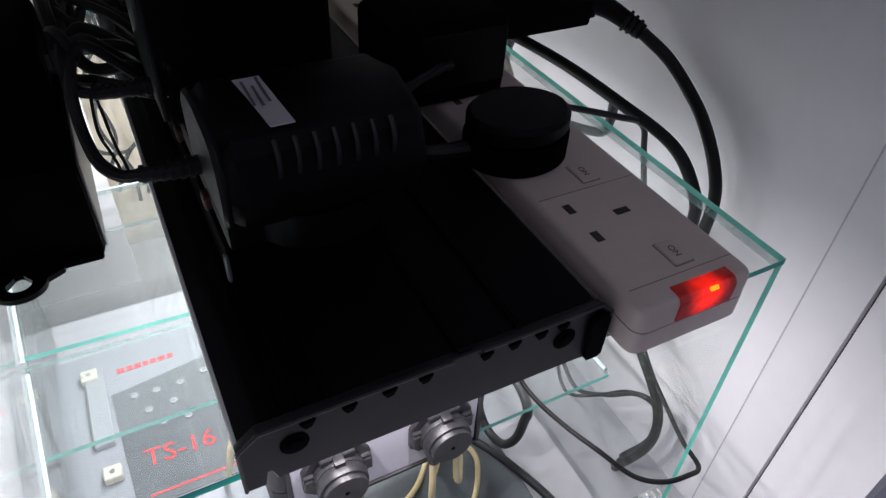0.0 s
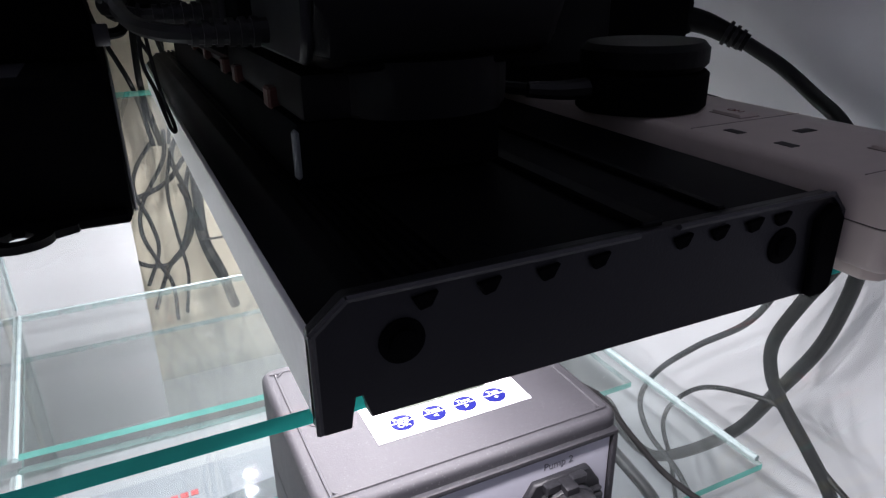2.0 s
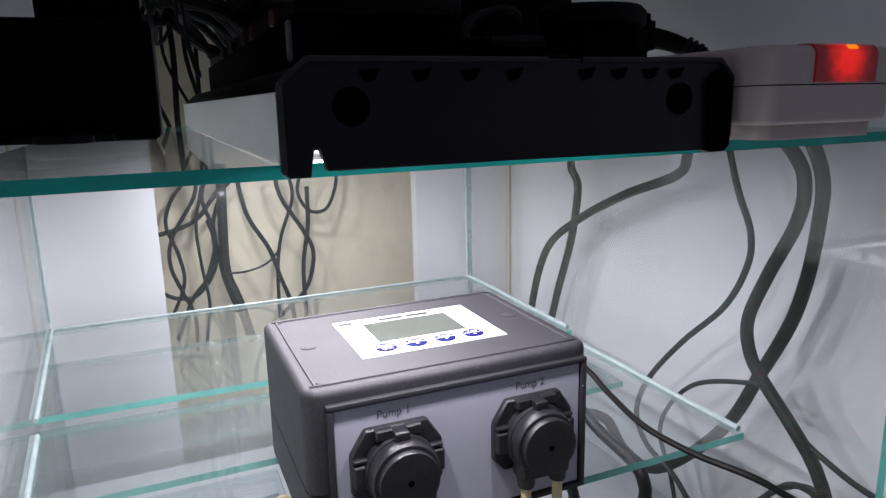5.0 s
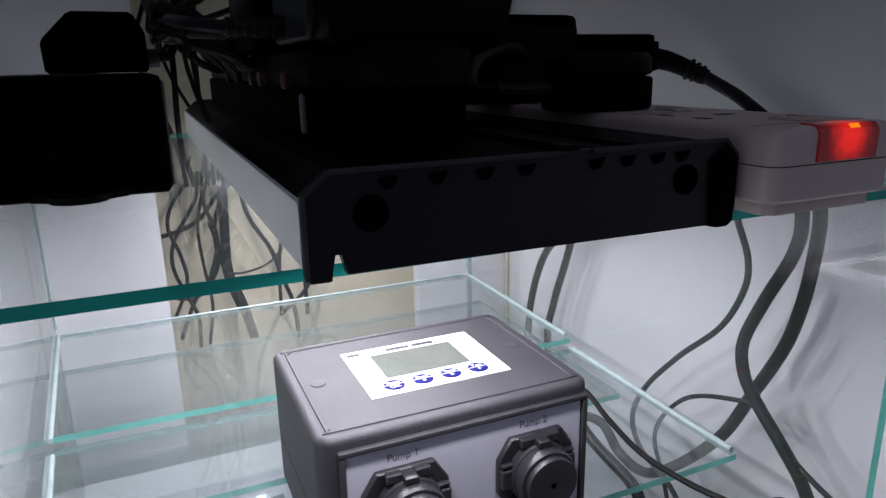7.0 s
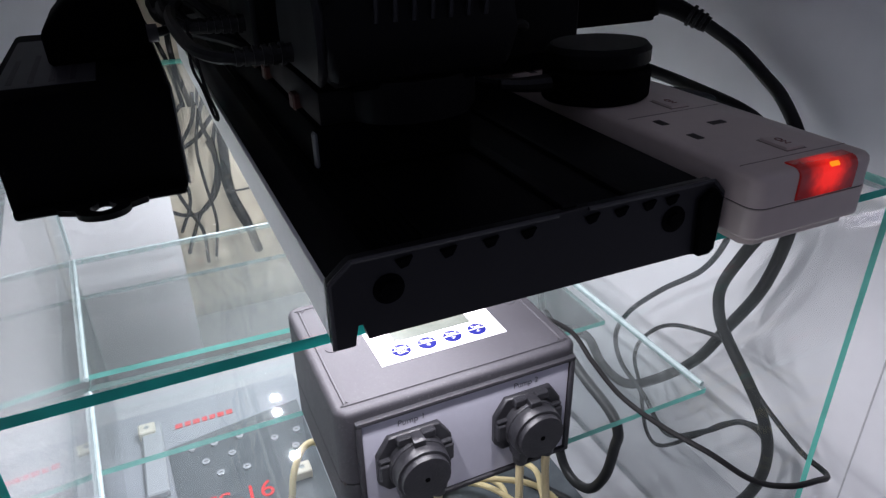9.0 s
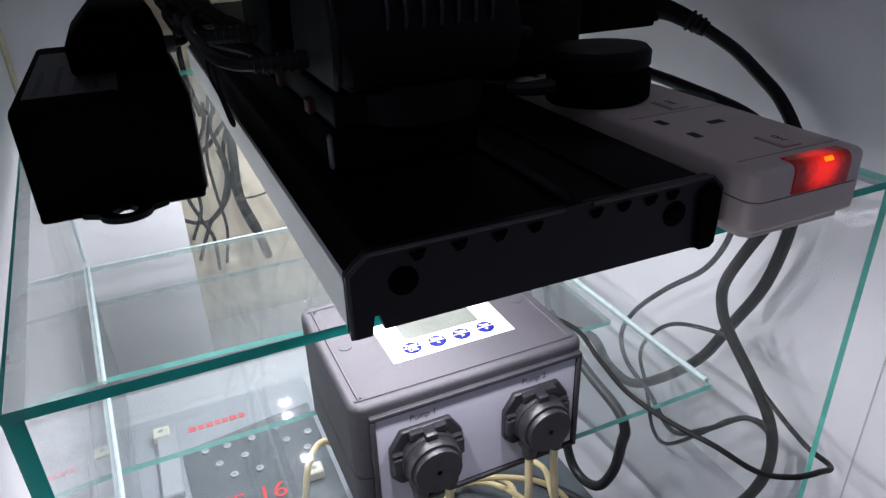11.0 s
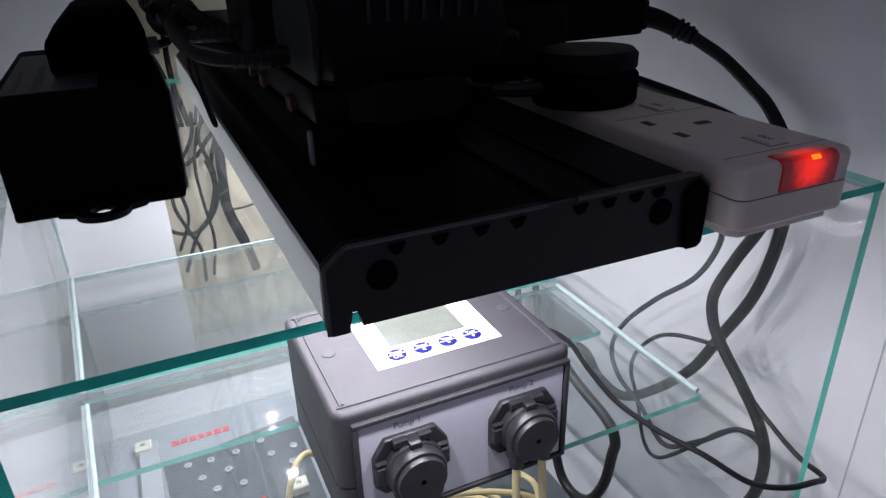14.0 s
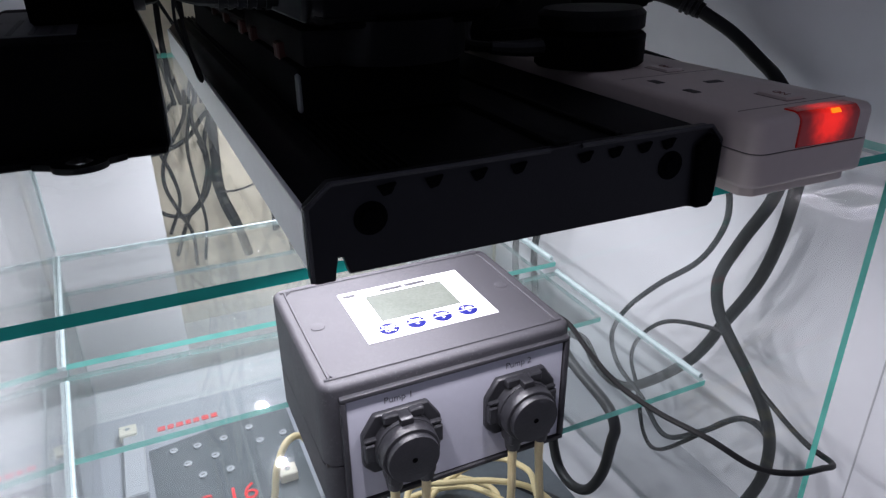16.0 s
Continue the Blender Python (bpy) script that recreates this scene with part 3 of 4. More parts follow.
# ---- plugs on the power strip ----
def round_plug():
    pl = thing("mains_plug", "black rounded mains plug in the white socket strip", "plug")
    pts = []
    for a in range(0, 360, 12):
        c, s = math.cos(radians(a)), math.sin(radians(a))
        pts.append((0.1580 + 0.0300 * c * (1 - 0.04 * abs(s)), 0.1115 + 0.0255 * s))
    part("body", prism(pts, lambda u, v, w: Vector((u, v, SZ + 0.0006 + w)), 0.0155, 0.0012), M_MATT, pl)
    top = [(0.1580 + (u - 0.1580) * 0.97, 0.1115 + (v - 0.1115) * 0.97) for u, v in pts]
    part("cap", prism(top, lambda u, v, w: Vector((u, v, SZ + 0.0166 + w)), 0.0115, 0.0026), M_BLACKP, pl)
    part("strain_relief", tube([(0.130, 0.112, 0.044), (0.116, 0.114, 0.044), (0.103, 0.117, 0.045)], 0.0048, 10, 4, r_end=0.0032), M_RUBBER, pl)
    part("flex", tube([(0.103, 0.117, 0.045), (0.096, 0.130, 0.047), (0.110, 0.150, 0.060), (0.135, 0.158, 0.066), (0.150, 0.175, 0.06), (0.16, 0.24, 0.05)], 0.0026, 8, 8), M_RUBBER, pl)
    return pl


def block_plug():
    pl = thing("plug_adapter", "square black plug-in power adapter on the white socket strip", "power adapter")
    part("body", box(0.1120, 0.1880, 0.1720, 0.2220, SZ + 0.0006, 0.0850, 0.006, 3), M_MATT, pl)
    part("cover", box(0.1300, 0.1860, 0.1705, 0.1730, 0.045, 0.078, 0.001, 1), M_BLACKP, pl)
    return pl


def mains_coupler():
    pl = thing("transformer", "flat black transformer with a mains lead at its end", "power adapter")
    part("body", box(0.1890, 0.2790, 0.2100, 0.2660, 0.0480, 0.0755, 0.003, 2), M_MATT, pl)
    part("stand", box(0.1900, 0.2060, 0.2240, 0.2620, SZ + 0.0004, 0.0481, 0.001, 1), M_STRIP, pl, "ivory plug block beneath")
    part("socket", box(0.2770, 0.2880, 0.2160, 0.2420, 0.0500, 0.0710, 0.002, 2), M_BLACKP, pl)
    neck = part("lead_plug", tube([(0.2830, 0.2270, 0.0600), (0.2960, 0.2140, 0.0565), (0.3120, 0.1930, 0.0450)], 0.0084, 12, 6, r_end=0.0056), M_BLACKP, pl)
    bm = None
    for k in range(3):
        p, q = Vector((0.3030, 0.2050, 0.0520)), Vector((0.56, -0.72, -0.40)).normalized()
        bm = cyl(p + q * (0.002 + k * 0.0046), q, 0.0078 - k * 0.0006, 0.0024, 14, bev=0.0004, bm=bm)
    part("rib", bm, M_RUBBER, neck)
    return pl


round_plug()
block_plug()
mains_coupler()

# ---- black socket bar on the fixture, with its adapters ----
def socket_bar():
    sb = thing("socket_bar", "black socket bar with orange switches lying on the light fixture", "power strip")
    part("body", box(-0.0030, 0.0660, 0.0750, 0.430, 0.0303, 0.0500, 0.0018, 2), M_MATT, sb)
    part("cover", box(-0.0010, 0.0640, 0.0735, 0.430, 0.0500, 0.0640, 0.0022, 2), M_BLACKP, sb)
    part("edge_strip", box(-0.0042, -0.0022, 0.0742, 0.0775, 0.0330, 0.0480, 0.0008, 1), mat("grey_edge", (0.10, 0.11, 0.115), 0.5), sb, "grey corner strip")
    for y in (0.105, 0.165, 0.195, 0.250, 0.300):
        part("switch", box(-0.0040, 0.0016, y, y + 0.008, 0.0490, 0.0560, 0.0008, 1), M_ORANGE, sb, "orange rocker switch")
    return sb


def ribbed_adapter():
    ad = thing("power_adapter", "rounded black power adapter with cooling ribs and a silver rating sticker", "power adapter")
    sec = []
    for y, z in ((0.0640, 0.0660), (0.0600, 0.0720), (0.0590, 0.0830), (0.0590, 0.0960), (0.0620, 0.1030), (0.0680, 0.1068), (0.0900, 0.1076), (0.1050, 0.1070), (0.1180, 0.1030), (0.1270, 0.0950), (0.1290, 0.0860), (0.1280, 0.0660)):
        sec.append((y, z))
    body = part("body", prism(sec, lambda u, v, w: Vector((0.0010 + w, u, v)), 0.0775, 0.0040), M_BLACKP, ad)
    # cheek greyer than the body: the left side's highlight as colour
    part("end_cheek", prism([(0.0960 + (u - 0.0960) * 0.94, 0.0860 + (v - 0.0860) * 0.94) for u, v in sec], lambda u, v, w: Vector((-0.0022 + w, u, v)), 0.0036, 0.0014), mat("lit_cheek_grey", (0.008, 0.0085, 0.0095), 0.5, spec=0.25), ad, "end cheek, greyed for the highlight on this side")
    part("skirt", box(0.0100, 0.0720, 0.0660, 0.1200, 0.0642, 0.0668, 0.0008, 1), M_MATT, ad)
    drum = [(0.040 + 0.033 * math.cos(radians(a)), 0.092 + 0.031 * math.sin(radians(a))) for a in range(0, 360, 10)]
    part("plug_base", prism(drum, lambda u, v, w: Vector((u, v, 0.0500 + w)), 0.0165, 0.0012), M_BLACKP, ad)
    for k in range(7):
        x = 0.0195 + k * 0.0074
        part("rib", tube([(x, 0.0592, 0.0900), (x, 0.0582, 0.0950), (x, 0.0592, 0.0998), (x, 0.0625, 0.1035)], 0.0012, 6, 4), M_RIB, body)
    st = part("sticker", prism([(0.0158, 0.1035), (0.0263, 0.1035), (0.0290, 0.0660), (0.0200, 0.0660)], lambda u, v, w: Vector((u, v, 0.1077 - 0.08 * max(0, 0.080 - v) - 0.04 * max(0, v - 0.092) + w)), 0.0006), M_STICK, ad, "silver rating sticker with tiny print")
    for k, (a, b) in enumerate(((0.080, 0.100), (0.079, 0.095), (0.081, 0.102))):
        x = 0.0180 + k * 0.0030
        part("print", prism([(x, b), (x + 0.0010, b), (x + 0.0010, a), (x, a)], lambda u, v, w: Vector((u, v, 0.1084 - 0.08 * max(0, 0.080 - v) - 0.04 * max(0, v - 0.092) + w)), 0.0003), M_INK, st)
    part("strain_relief", tube([(0.000, 0.1040, 0.0740), (-0.012, 0.1045, 0.0735), (-0.026, 0.1060, 0.0735)], 0.0042, 10, 5, r_end=0.0030), M_RUBBER, ad)
    bm = None
    for k in range(6):
        bm = cyl((-0.005 - k * 0.0036, 0.1043 + k * 0.0003, 0.0737), (-1, 0, 0), 0.0048 - k * 0.0002, 0.0020, 12, bm=bm)
    part("rib", bm, M_RUBBER, ad)
    return ad


def tall_adapter():
    ad = thing("power_adapter", "tall black power adapter standing in the socket bar", "power adapter")
    part("body", box(-0.0060, 0.0740, 0.1500, 0.2250, 0.0640, 0.1900, 0.008, 3), M_MATT, ad)
    # greyer slab on the left: the lit side strip, painted in
    part("end_cheek", box(-0.0085, -0.0050, 0.1560, 0.2190, 0.0660, 0.1860, 0.0015, 2), mat("lit_cheek_dark_grey", (0.010, 0.011, 0.012), 0.5, spec=0.25), ad)
    part("strain_relief", tube([(-0.006, 0.1760, 0.0760), (-0.020, 0.1770, 0.0755), (-0.034, 0.1790, 0.0750)], 0.0042, 10, 5, r_end=0.0030), M_RUBBER, ad)
    bm = None
    for k in range(6):
        bm = cyl((-0.010 - k * 0.0036, 0.1763 + k * 0.0004, 0.0757), (-1, 0, 0), 0.0048 - k * 0.0002, 0.0020, 12, bm=bm)
    part("rib", bm, M_RUBBER, ad)
    return ad


socket_bar()
ribbed_adapter()
tall_adapter()


# ---- driver box with mounting ears ----
def driver_box():
    d = thing("driver_box", "black power supply box with mounting ear on the glass top", "power supply")
    part("body", box(-0.1265, -0.0495, 0.1530, 0.330, 0.0030, 0.0560, 0.0035, 2), M_MATT, d)
    part("flange", box(-0.1255, -0.0510, 0.1490, 0.1560, 0.0030, 0.0080, 0.0012, 1), M_MATT, d)
    # added plate: its grey gives the box's right side the light leaking up
    part("side_plate", box(-0.0496, -0.0484, 0.1580, 0.328, 0.0045, 0.0530, 0.0004, 1), mat("lit_side_grey", (0.30, 0.31, 0.31), 0.45, metal=0.6, vary=0.1), d, "grey side plate, added to show the box's lit side")
    # ear with a keyhole, as a ring of quads between outline and hole
    out, inn = [], []
    cx, cy = -0.0885, 0.1430
    for k in range(32):
        a = 2 * math.pi * k / 32
        c, s = math.cos(a), math.sin(a)
        if s > 0.1:
            ox, oy = cx + 0.0180 * c * (1 + 0.5 * s), cy + 0.0125 * min(1, s * 1.6)
        else:
            ox, oy = cx + 0.0118 * c, cy + 0.0105 * s
        out.append((ox, oy))
        inn.append((cx + 0.0056 * c * (1.0 if s < 0.3 else 0.66), cy + 0.0050 * s + (0.0018 if s > 0.3 else 0)))
    bm = bmesh.new()
    lv = [[bm.verts.new((x, y, z)) for x, y in ring] for z in (0.0032, 0.0062) for ring in (out, inn)]
    for k in range(32):
        j = (k + 1) % 32
        bm.faces.new((lv[0][k], lv[0][j], lv[1][j], lv[1][k]))
        bm.faces.new((lv[2][k], lv[2][j], lv[3][j], lv[3][k]))
        bm.faces.new((lv[0][k], lv[0][j], lv[2][j], lv[2][k]))
        bm.faces.new((lv[1][k], lv[1][j], lv[3][j], lv[3][k]))
    part("mounting_ear", bm, M_BLACKP, d, "ear with a keyhole")
    lab = part("rating_label", box(-0.122, -0.080, 0.175, 0.300, 0.0560, 0.0563), mat("dark_label", (0.04, 0.04, 0.046), 0.5), d, "dark rating label with tiny print")
    for k in range(4):
        part("print", box(-0.118 + k * 0.009, -0.1155 + k * 0.009, 0.182, 0.24 + 0.01 * (k % 2), 0.05635, 0.0565), M_CASE, lab)
    return d


def small_driver():
    d = thing("driver_unit", "small black chamfered power supply on top of the driver box", "power supply")
    sec = [(-0.1010, 0.0566), (-0.1015, 0.0725), (-0.0870, 0.0870), (-0.0580, 0.0868), (-0.0525, 0.0770), (-0.0525, 0.0566)]
    part("body", prism(sec, lambda u, v, w: Vector((u, 0.2150 + w, v)), 0.085, 0.0016), M_MATT, d)
    part("gland", cyl((-0.0560, 0.2440, 0.0640), (1, 0, 0), 0.0050, 0.010, 14, bev=0.0008), mat("grey_gland", (0.14, 0.14, 0.15), 0.5), d, "grey cable gland")
    part("lead", tube([(-0.047, 0.244, 0.064), (-0.040, 0.246, 0.066), (-0.036, 0.262, 0.075), (-0.034, 0.30, 0.08)], 0.0025, 8, 8), M_RUBBER, d)
    return d


driver_box()
small_driver()


# ---- dosing pump ----
DX0, DX1, DY0, DY1, DZ0, DZ1 = -0.0060, 0.1430, 0.0850, 0.2000, -0.1863, -0.1060


def dosing_pump():
    d = thing("dosing_pump", "grey plastic dosing pump with white display label, standing on glass", "dosing pump")
    split = -0.1560

    def shell(z0, z1, bev, top):
        bm = bmesh.new()
        bmesh.ops.create_cube(bm, size=1.0)
        for v in bm.verts:
            v.co = Vector((DX0 + (v.co.x + 0.5) * (DX1 - DX0), DY0 + (v.co.y + 0.5) * (DY1 - DY0), z0 + (v.co.z + 0.5) * (z1 - z0)))
        vert = [e for e in bm.edges if abs(e.verts[0].co.z - e.verts[1].co.z) > 1e-6]
        bmesh.ops.bevel(bm, geom=vert, offset=0.0085, segments=5, profile=0.5, affect="EDGES")
        rim = [e for e in bm.edges if abs(e.verts[0].co.z - top) < 1e-6 and abs(e.verts[1].co.z - top) < 1e-6]
        bmesh.ops.bevel(bm, geom=rim, offset=bev, segments=4, profile=0.5, affect="EDGES")
        return bm
    lid = part("lid", shell(split + 0.0005, DZ1, 0.0034, DZ1), M_CASE, d)
    base = part("base", shell(DZ0, split - 0.0005, 0.002, DZ0), M_CASE, d)
    part("seam", box(DX0 + 0.001, DX1 - 0.001, DY0 + 0.003, DY1 - 0.001, split - 0.001, split + 0.001), M_SLOT, d)
    # raised lip round the lid's field
    ring = []
    for cx, cy, a0 in ((DX1 - 0.0145, DY1 - 0.0145, 0), (DX0 + 0.0145, DY1 - 0.0145, 90), (DX0 + 0.0145, DY0 + 0.0145, 180), (DX1 - 0.0145, DY0 + 0.0145, 270)):
        for a in (0, 30, 60, 90):
            ring.append((cx + 0.0075 * math.cos(radians(a0 + a)), cy + 0.0075 * math.sin(radians(a0 + a)), DZ1 + 0.0001))
    lip = tube(ring + ring[:1], 0.0007, 6, 3)
    part("lip", lip, M_CASE, lid)
    for x in (0.0095, 0.1285):
        part("screw_cover", cyl((x, 0.1445, DZ1 - 0.0005), (0, 0, 1), 0.0042, 0.0009, 24, bev=0.0003), M_CASE, lid)
    # display label
    L = part("display_label", box(0.0300, 0.1105, 0.1145, 0.1750, DZ1 - 0.0002, DZ1 + 0.0004), M_LABEL, d, "white printed display label", False)
    lcd = part("display", box(0.0449, 0.0950, 0.1335, 0.1650, DZ1 + 0.0003, DZ1 + 0.0007, 0.0002, 1), M_LCD, L, "grey-green unlit display", False)
    for k, (t, s) in enumerate((("Pump", "OK"), ("Dose", "<"), ("Time", ">"), ("Test", "+"))):
        x, y = 0.0455 + k * 0.0165, 0.1245
        b = part("button", cyl((x, y, DZ1 + 0.0002), (0, 0, 1), 0.0057, 0.0006, 28, bev=0.0002), M_BLUE, L, "round blue membrane button")
        zt = DZ1 + 0.0009
        letters(t, 0.0034, Matrix.Translation((x, y + 0.0021, zt)), "button_print", M_INKW, L)
        letters(s, 0.0042, Matrix.Translation((x, y - 0.0024, zt)), "button_print", M_INKW, L)
        part("print_line", box(x - 0.0055, x + 0.0055, y - 0.0001, y + 0.0003, zt - 0.0002, zt), M_INKW, L, "", False)
    for a, b, y in ((0.0560, 0.0705, 0.1683), (0.0725, 0.0860, 0.1683), (0.0325, 0.0400, 0.1691)):
        part("print_bar", box(a, b, y - 0.0006, y + 0.0024, DZ1 + 0.0003, DZ1 + 0.0008), M_INKB, L, "", False)
    # front panel
    fy = DY0 - 0.0004
    part("recess", box(0.0045, 0.1385, fy - 0.0002, DY0 + 0.002, -0.1850, -0.1135, 0.0006, 1), M_SLOT, d, "dark frame of the front panel")
    P = part("front_panel", box(0.0065, 0.1355, fy - 0.0010, fy + 0.001, -0.1815, -0.1155, 0.0003, 1), M_PANEL, d, "pale printed front panel", False)
    for x0, x1, z0, z1 in ((0.0032, 0.1392, -0.1150, -0.1122), (0.0032, 0.1392, -0.1850, -0.1822), (0.0032, 0.0062, -0.1822, -0.1150), (0.1362, 0.1392, -0.1822, -0.1150)):
        part("panel_surround", box(x0, x1, DY0 - 0.0030, DY0 + 0.0030, z0, z1, 0.0008, 2), M_CASE, d)
    turn = Matrix.Translation((0, 0, 0)) @ pose(0, 0, 0, 90, 0, 0)
    for x, t in ((0.0345, "Pump 1"), (0.1062, "Pump 2")):
        letters(t, 0.0054, Matrix.Translation((x, fy - 0.0011, -0.1212)) @ turn, "panel_print", M_INK, P)
        pump_head(d, x, fy - 0.001)
    return d


def pump_head(d, x, fy):
    zc = -0.1462
    h = part("pump_head", cyl((x, fy + 0.0005, zc), (0, -1, 0), 0.0172, 0.0105, 40, bev=0.0010), M_PUMP, d, "black peristaltic pump head")
    # octagonal bracket with an open middle
    octo = [(0.0222, 0.0092), (0.0150, 0.0205), (-0.0150, 0.0205), (-0.0222, 0.0092), (-0.0222, -0.0100), (-0.0165, -0.0165), (0.0165, -0.0165), (0.0222, -0.0100)]
    part("bracket", prism(octo, lambda u, v, w: Vector((x + u, fy - w, zc + v)), 0.0042, 0.0008), M_PUMP, h)
    part("body", cyl((x, fy - 0.0095, zc), (0, -1, 0), 0.0168, 0.0075, 40, r2=0.0160, bev=0.0013), M_PUMP, h)
    cap = part("cap", cyl((x, fy - 0.0160, zc), (0, -1, 0), 0.0142, 0.0048, 40, bev=0.0010), M_PUMP, h)
    # black disc on the cap: the shade inside the axle hole as colour
    part("axle_hole", cyl((x, fy - 0.0207, zc), (0, -1, 0), 0.0015, 0.0004, 12), M_MATT, cap)
    for u, v, a in ((-0.0190, 0.0000, 0), (0.0190, 0.0000, 0), (-0.0070, 0.0182, 90), (0.0070, 0.0182, 90)):
        bx = (0.0028, 0.0055) if a == 0 else (0.0042, 0.0026)
        part("clip", box(x + u - bx[0], x + u + bx[0], fy - 0.0078, fy - 0.0035, zc + v - bx[1], zc + v + bx[1], 0.0007, 1), M_PUMP, h)
    part("latch", box(x - 0.0034, x + 0.0034, fy - 0.0125, fy - 0.0030, zc + 0.0140, zc + 0.0200, 0.0008, 2), M_PUMP, h)
    part("hook", box(x - 0.0215, x - 0.0150, fy - 0.0068, fy - 0.0038, zc + 0.0062, zc + 0.0082, 0.0005, 1), M_PUMP, h)
    part("hook", box(x + 0.0150, x + 0.0215, fy - 0.0068, fy - 0.0038, zc + 0.0062, zc + 0.0082, 0.0005, 1), M_PUMP, h)
    part("nozzle_block", box(x - 0.0130, x + 0.0145, fy - 0.0160, fy - 0.0040, zc - 0.0185, zc - 0.0080, 0.0030, 3), M_PUMP, h)
    for u in (-0.0080, 0.0100):
        part("nozzle", cyl((x + u, fy - 0.0105, zc - 0.0090), (0, 0, -1), 0.0060, 0.0145, 18, r2=0.0042, bev=0.0006), M_PUMP, h)
        part("tube_stub", cyl((x + u, fy - 0.0105, zc - 0.0225), (0, 0, -1), 0.0026, 0.0120, 14), M_TUBE, h, "cream silicone tube end")


dosing_pump()

# cream hoses below the pump
hose_label = "cream silicone hose coiled under the dosing pump"
cable("hose", [(0.0265, 0.0735, -0.1780), (0.0265, 0.0725, -0.205), (0.0350, 0.0850, -0.250), (0.0600, 0.1500, -0.2960), (0.0800, 0.1930, -0.3000), (0.1100, 0.1870, -0.3010), (0.1430, 0.1740, -0.3010), (0.1680, 0.1540, -0.3020), (0.1760, 0.1300, -0.3100), (0.1500, 0.1000, -0.3250), (0.1, 0.11, -0.3310)], 0.0025, M_TUBE, hose_label, "hoses")
cable("hose", [(0.0445, 0.0735, -0.1780), (0.0460, 0.0720, -0.210), (0.0650, 0.0850, -0.260), (0.0950, 0.1200, -0.310), (0.1300, 0.1500, -0.3310), (0.1550, 0.1900, -0.3310), (0.12, 0.225, -0.3310), (0.06, 0.23, -0.3310)], 0.0025, M_TUBE, hose_label, "hoses")
cable("hose", [(0.0982, 0.0735, -0.1780), (0.0985, 0.0730, -0.200), (0.1050, 0.0850, -0.240), (0.1250, 0.1200, -0.285), (0.1440, 0.1510, -0.3050), (0.1300, 0.1950, -0.3200), (0.0900, 0.21, -0.327), (0.05, 0.20, -0.331)], 0.0025, M_TUBE, hose_label, "hoses")
cable("hose", [(0.1162, 0.0735, -0.1780), (0.1180, 0.0730, -0.205), (0.1350, 0.0950, -0.250), (0.1620, 0.1400, -0.290), (0.1740, 0.1720, -0.3000), (0.1600, 0.2050, -0.3100), (0.12, 0.21, -0.322), (0.08, 0.19, -0.331)], 0.0025, M_TUBE, hose_label, "hoses")
cable("hose", [(-0.0300, 0.2150, -0.3250), (-0.0230, 0.1880, -0.260), (-0.0190, 0.1830, -0.2300), (-0.0080, 0.1960, -0.2220), (0.0050, 0.2030, -0.2300), (0.0200, 0.2300, -0.290), (0.03, 0.26, -0.331)], 0.0025, M_TUBE, "cream silicone hose beside the lamp board", "hoses")

# ---- cables beside the tank, along the white board ----
cable("mains_cable", [(0.3120, 0.1930, 0.0450), (0.3233, 0.1734, 0.0320), (0.3262, 0.1500, 0.0175), (0.3222, 0.1280, 0.0070), (0.3190, 0.1065, -0.0130), (0.3185, 0.0962, -0.0357), (0.3100, 0.0900, -0.0620), (0.3100, 0.0940, -0.0940), (0.3100, 0.1030, -0.1270), (0.3100, 0.1230, -0.1690), (0.3100, 0.1470, -0.2160),
             (0.3060, 0.1850, -0.2620), (0.3000, 0.2150, -0.2850), (0.2950, 0.2440, -0.2800), (0.2900, 0.2650, -0.2600), (0.2850, 0.3000, -0.2750), (0.2800, 0.3000, -0.3300)], 0.0044, M_RUBBER, "thick black mains cable running down the white board", "mains cables", 12)
cable("mains_cable", [(0.1900, 0.3600, 0.0400), (0.2300, 0.3000, 0.0320), (0.2650, 0.2300, 0.0200), (0.2800, 0.1650, 0.0110), (0.2910, 0.1200, 0.0000), (0.2930, 0.0950, -0.0200), (0.2930, 0.0880, -0.0380), (0.2930, 0.0920, -0.0600), (0.2930, 0.1080, -0.0930), (0.2930, 0.1210, -0.1260), (0.2930, 0.1180, -0.1480),
             (0.2940, 0.1070, -0.1640), (0.2950, 0.0850, -0.1850), (0.2960, 0.0660, -0.2060), (0.2970, 0.0560, -0.2320), (0.2980, 0.0590, -0.2700), (0.2980, 0.0800, -0.3300)], 0.0042, M_RUBBER, "thick black mains cable running down the white board", "mains cables", 12)
cable("thin_cable", [(0.1600, 0.2600, 0.0300), (0.2150, 0.1900, 0.0180), (0.2600, 0.1500, 0.0140), (0.2860, 0.1470, 0.0030), (0.2950, 0.1470, -0.0210), (0.2950, 0.1380, -0.0450), (0.2950, 0.1260, -0.0700), (0.2950, 0.1270, -0.0930), (0.2950, 0.1440, -0.1250), (0.2950, 0.1810, -0.1620), (0.2950, 0.2150, -0.2030), (0.2950, 0.2290, -0.2370),
             (0.2950, 0.2160, -0.2610), (0.2950, 0.1830, -0.2730), (0.2960, 0.1500, -0.2920), (0.2980, 0.1150, -0.2620), (0.3030, 0.0860, -0.2300), (0.3130, 0.0690, -0.2420), (0.3140, 0.0690, -0.2800), (0.3120, 0.0880, -0.3320)], 0.0022, M_CABLEG, "thin dark cable running down the white board", "thin cables")
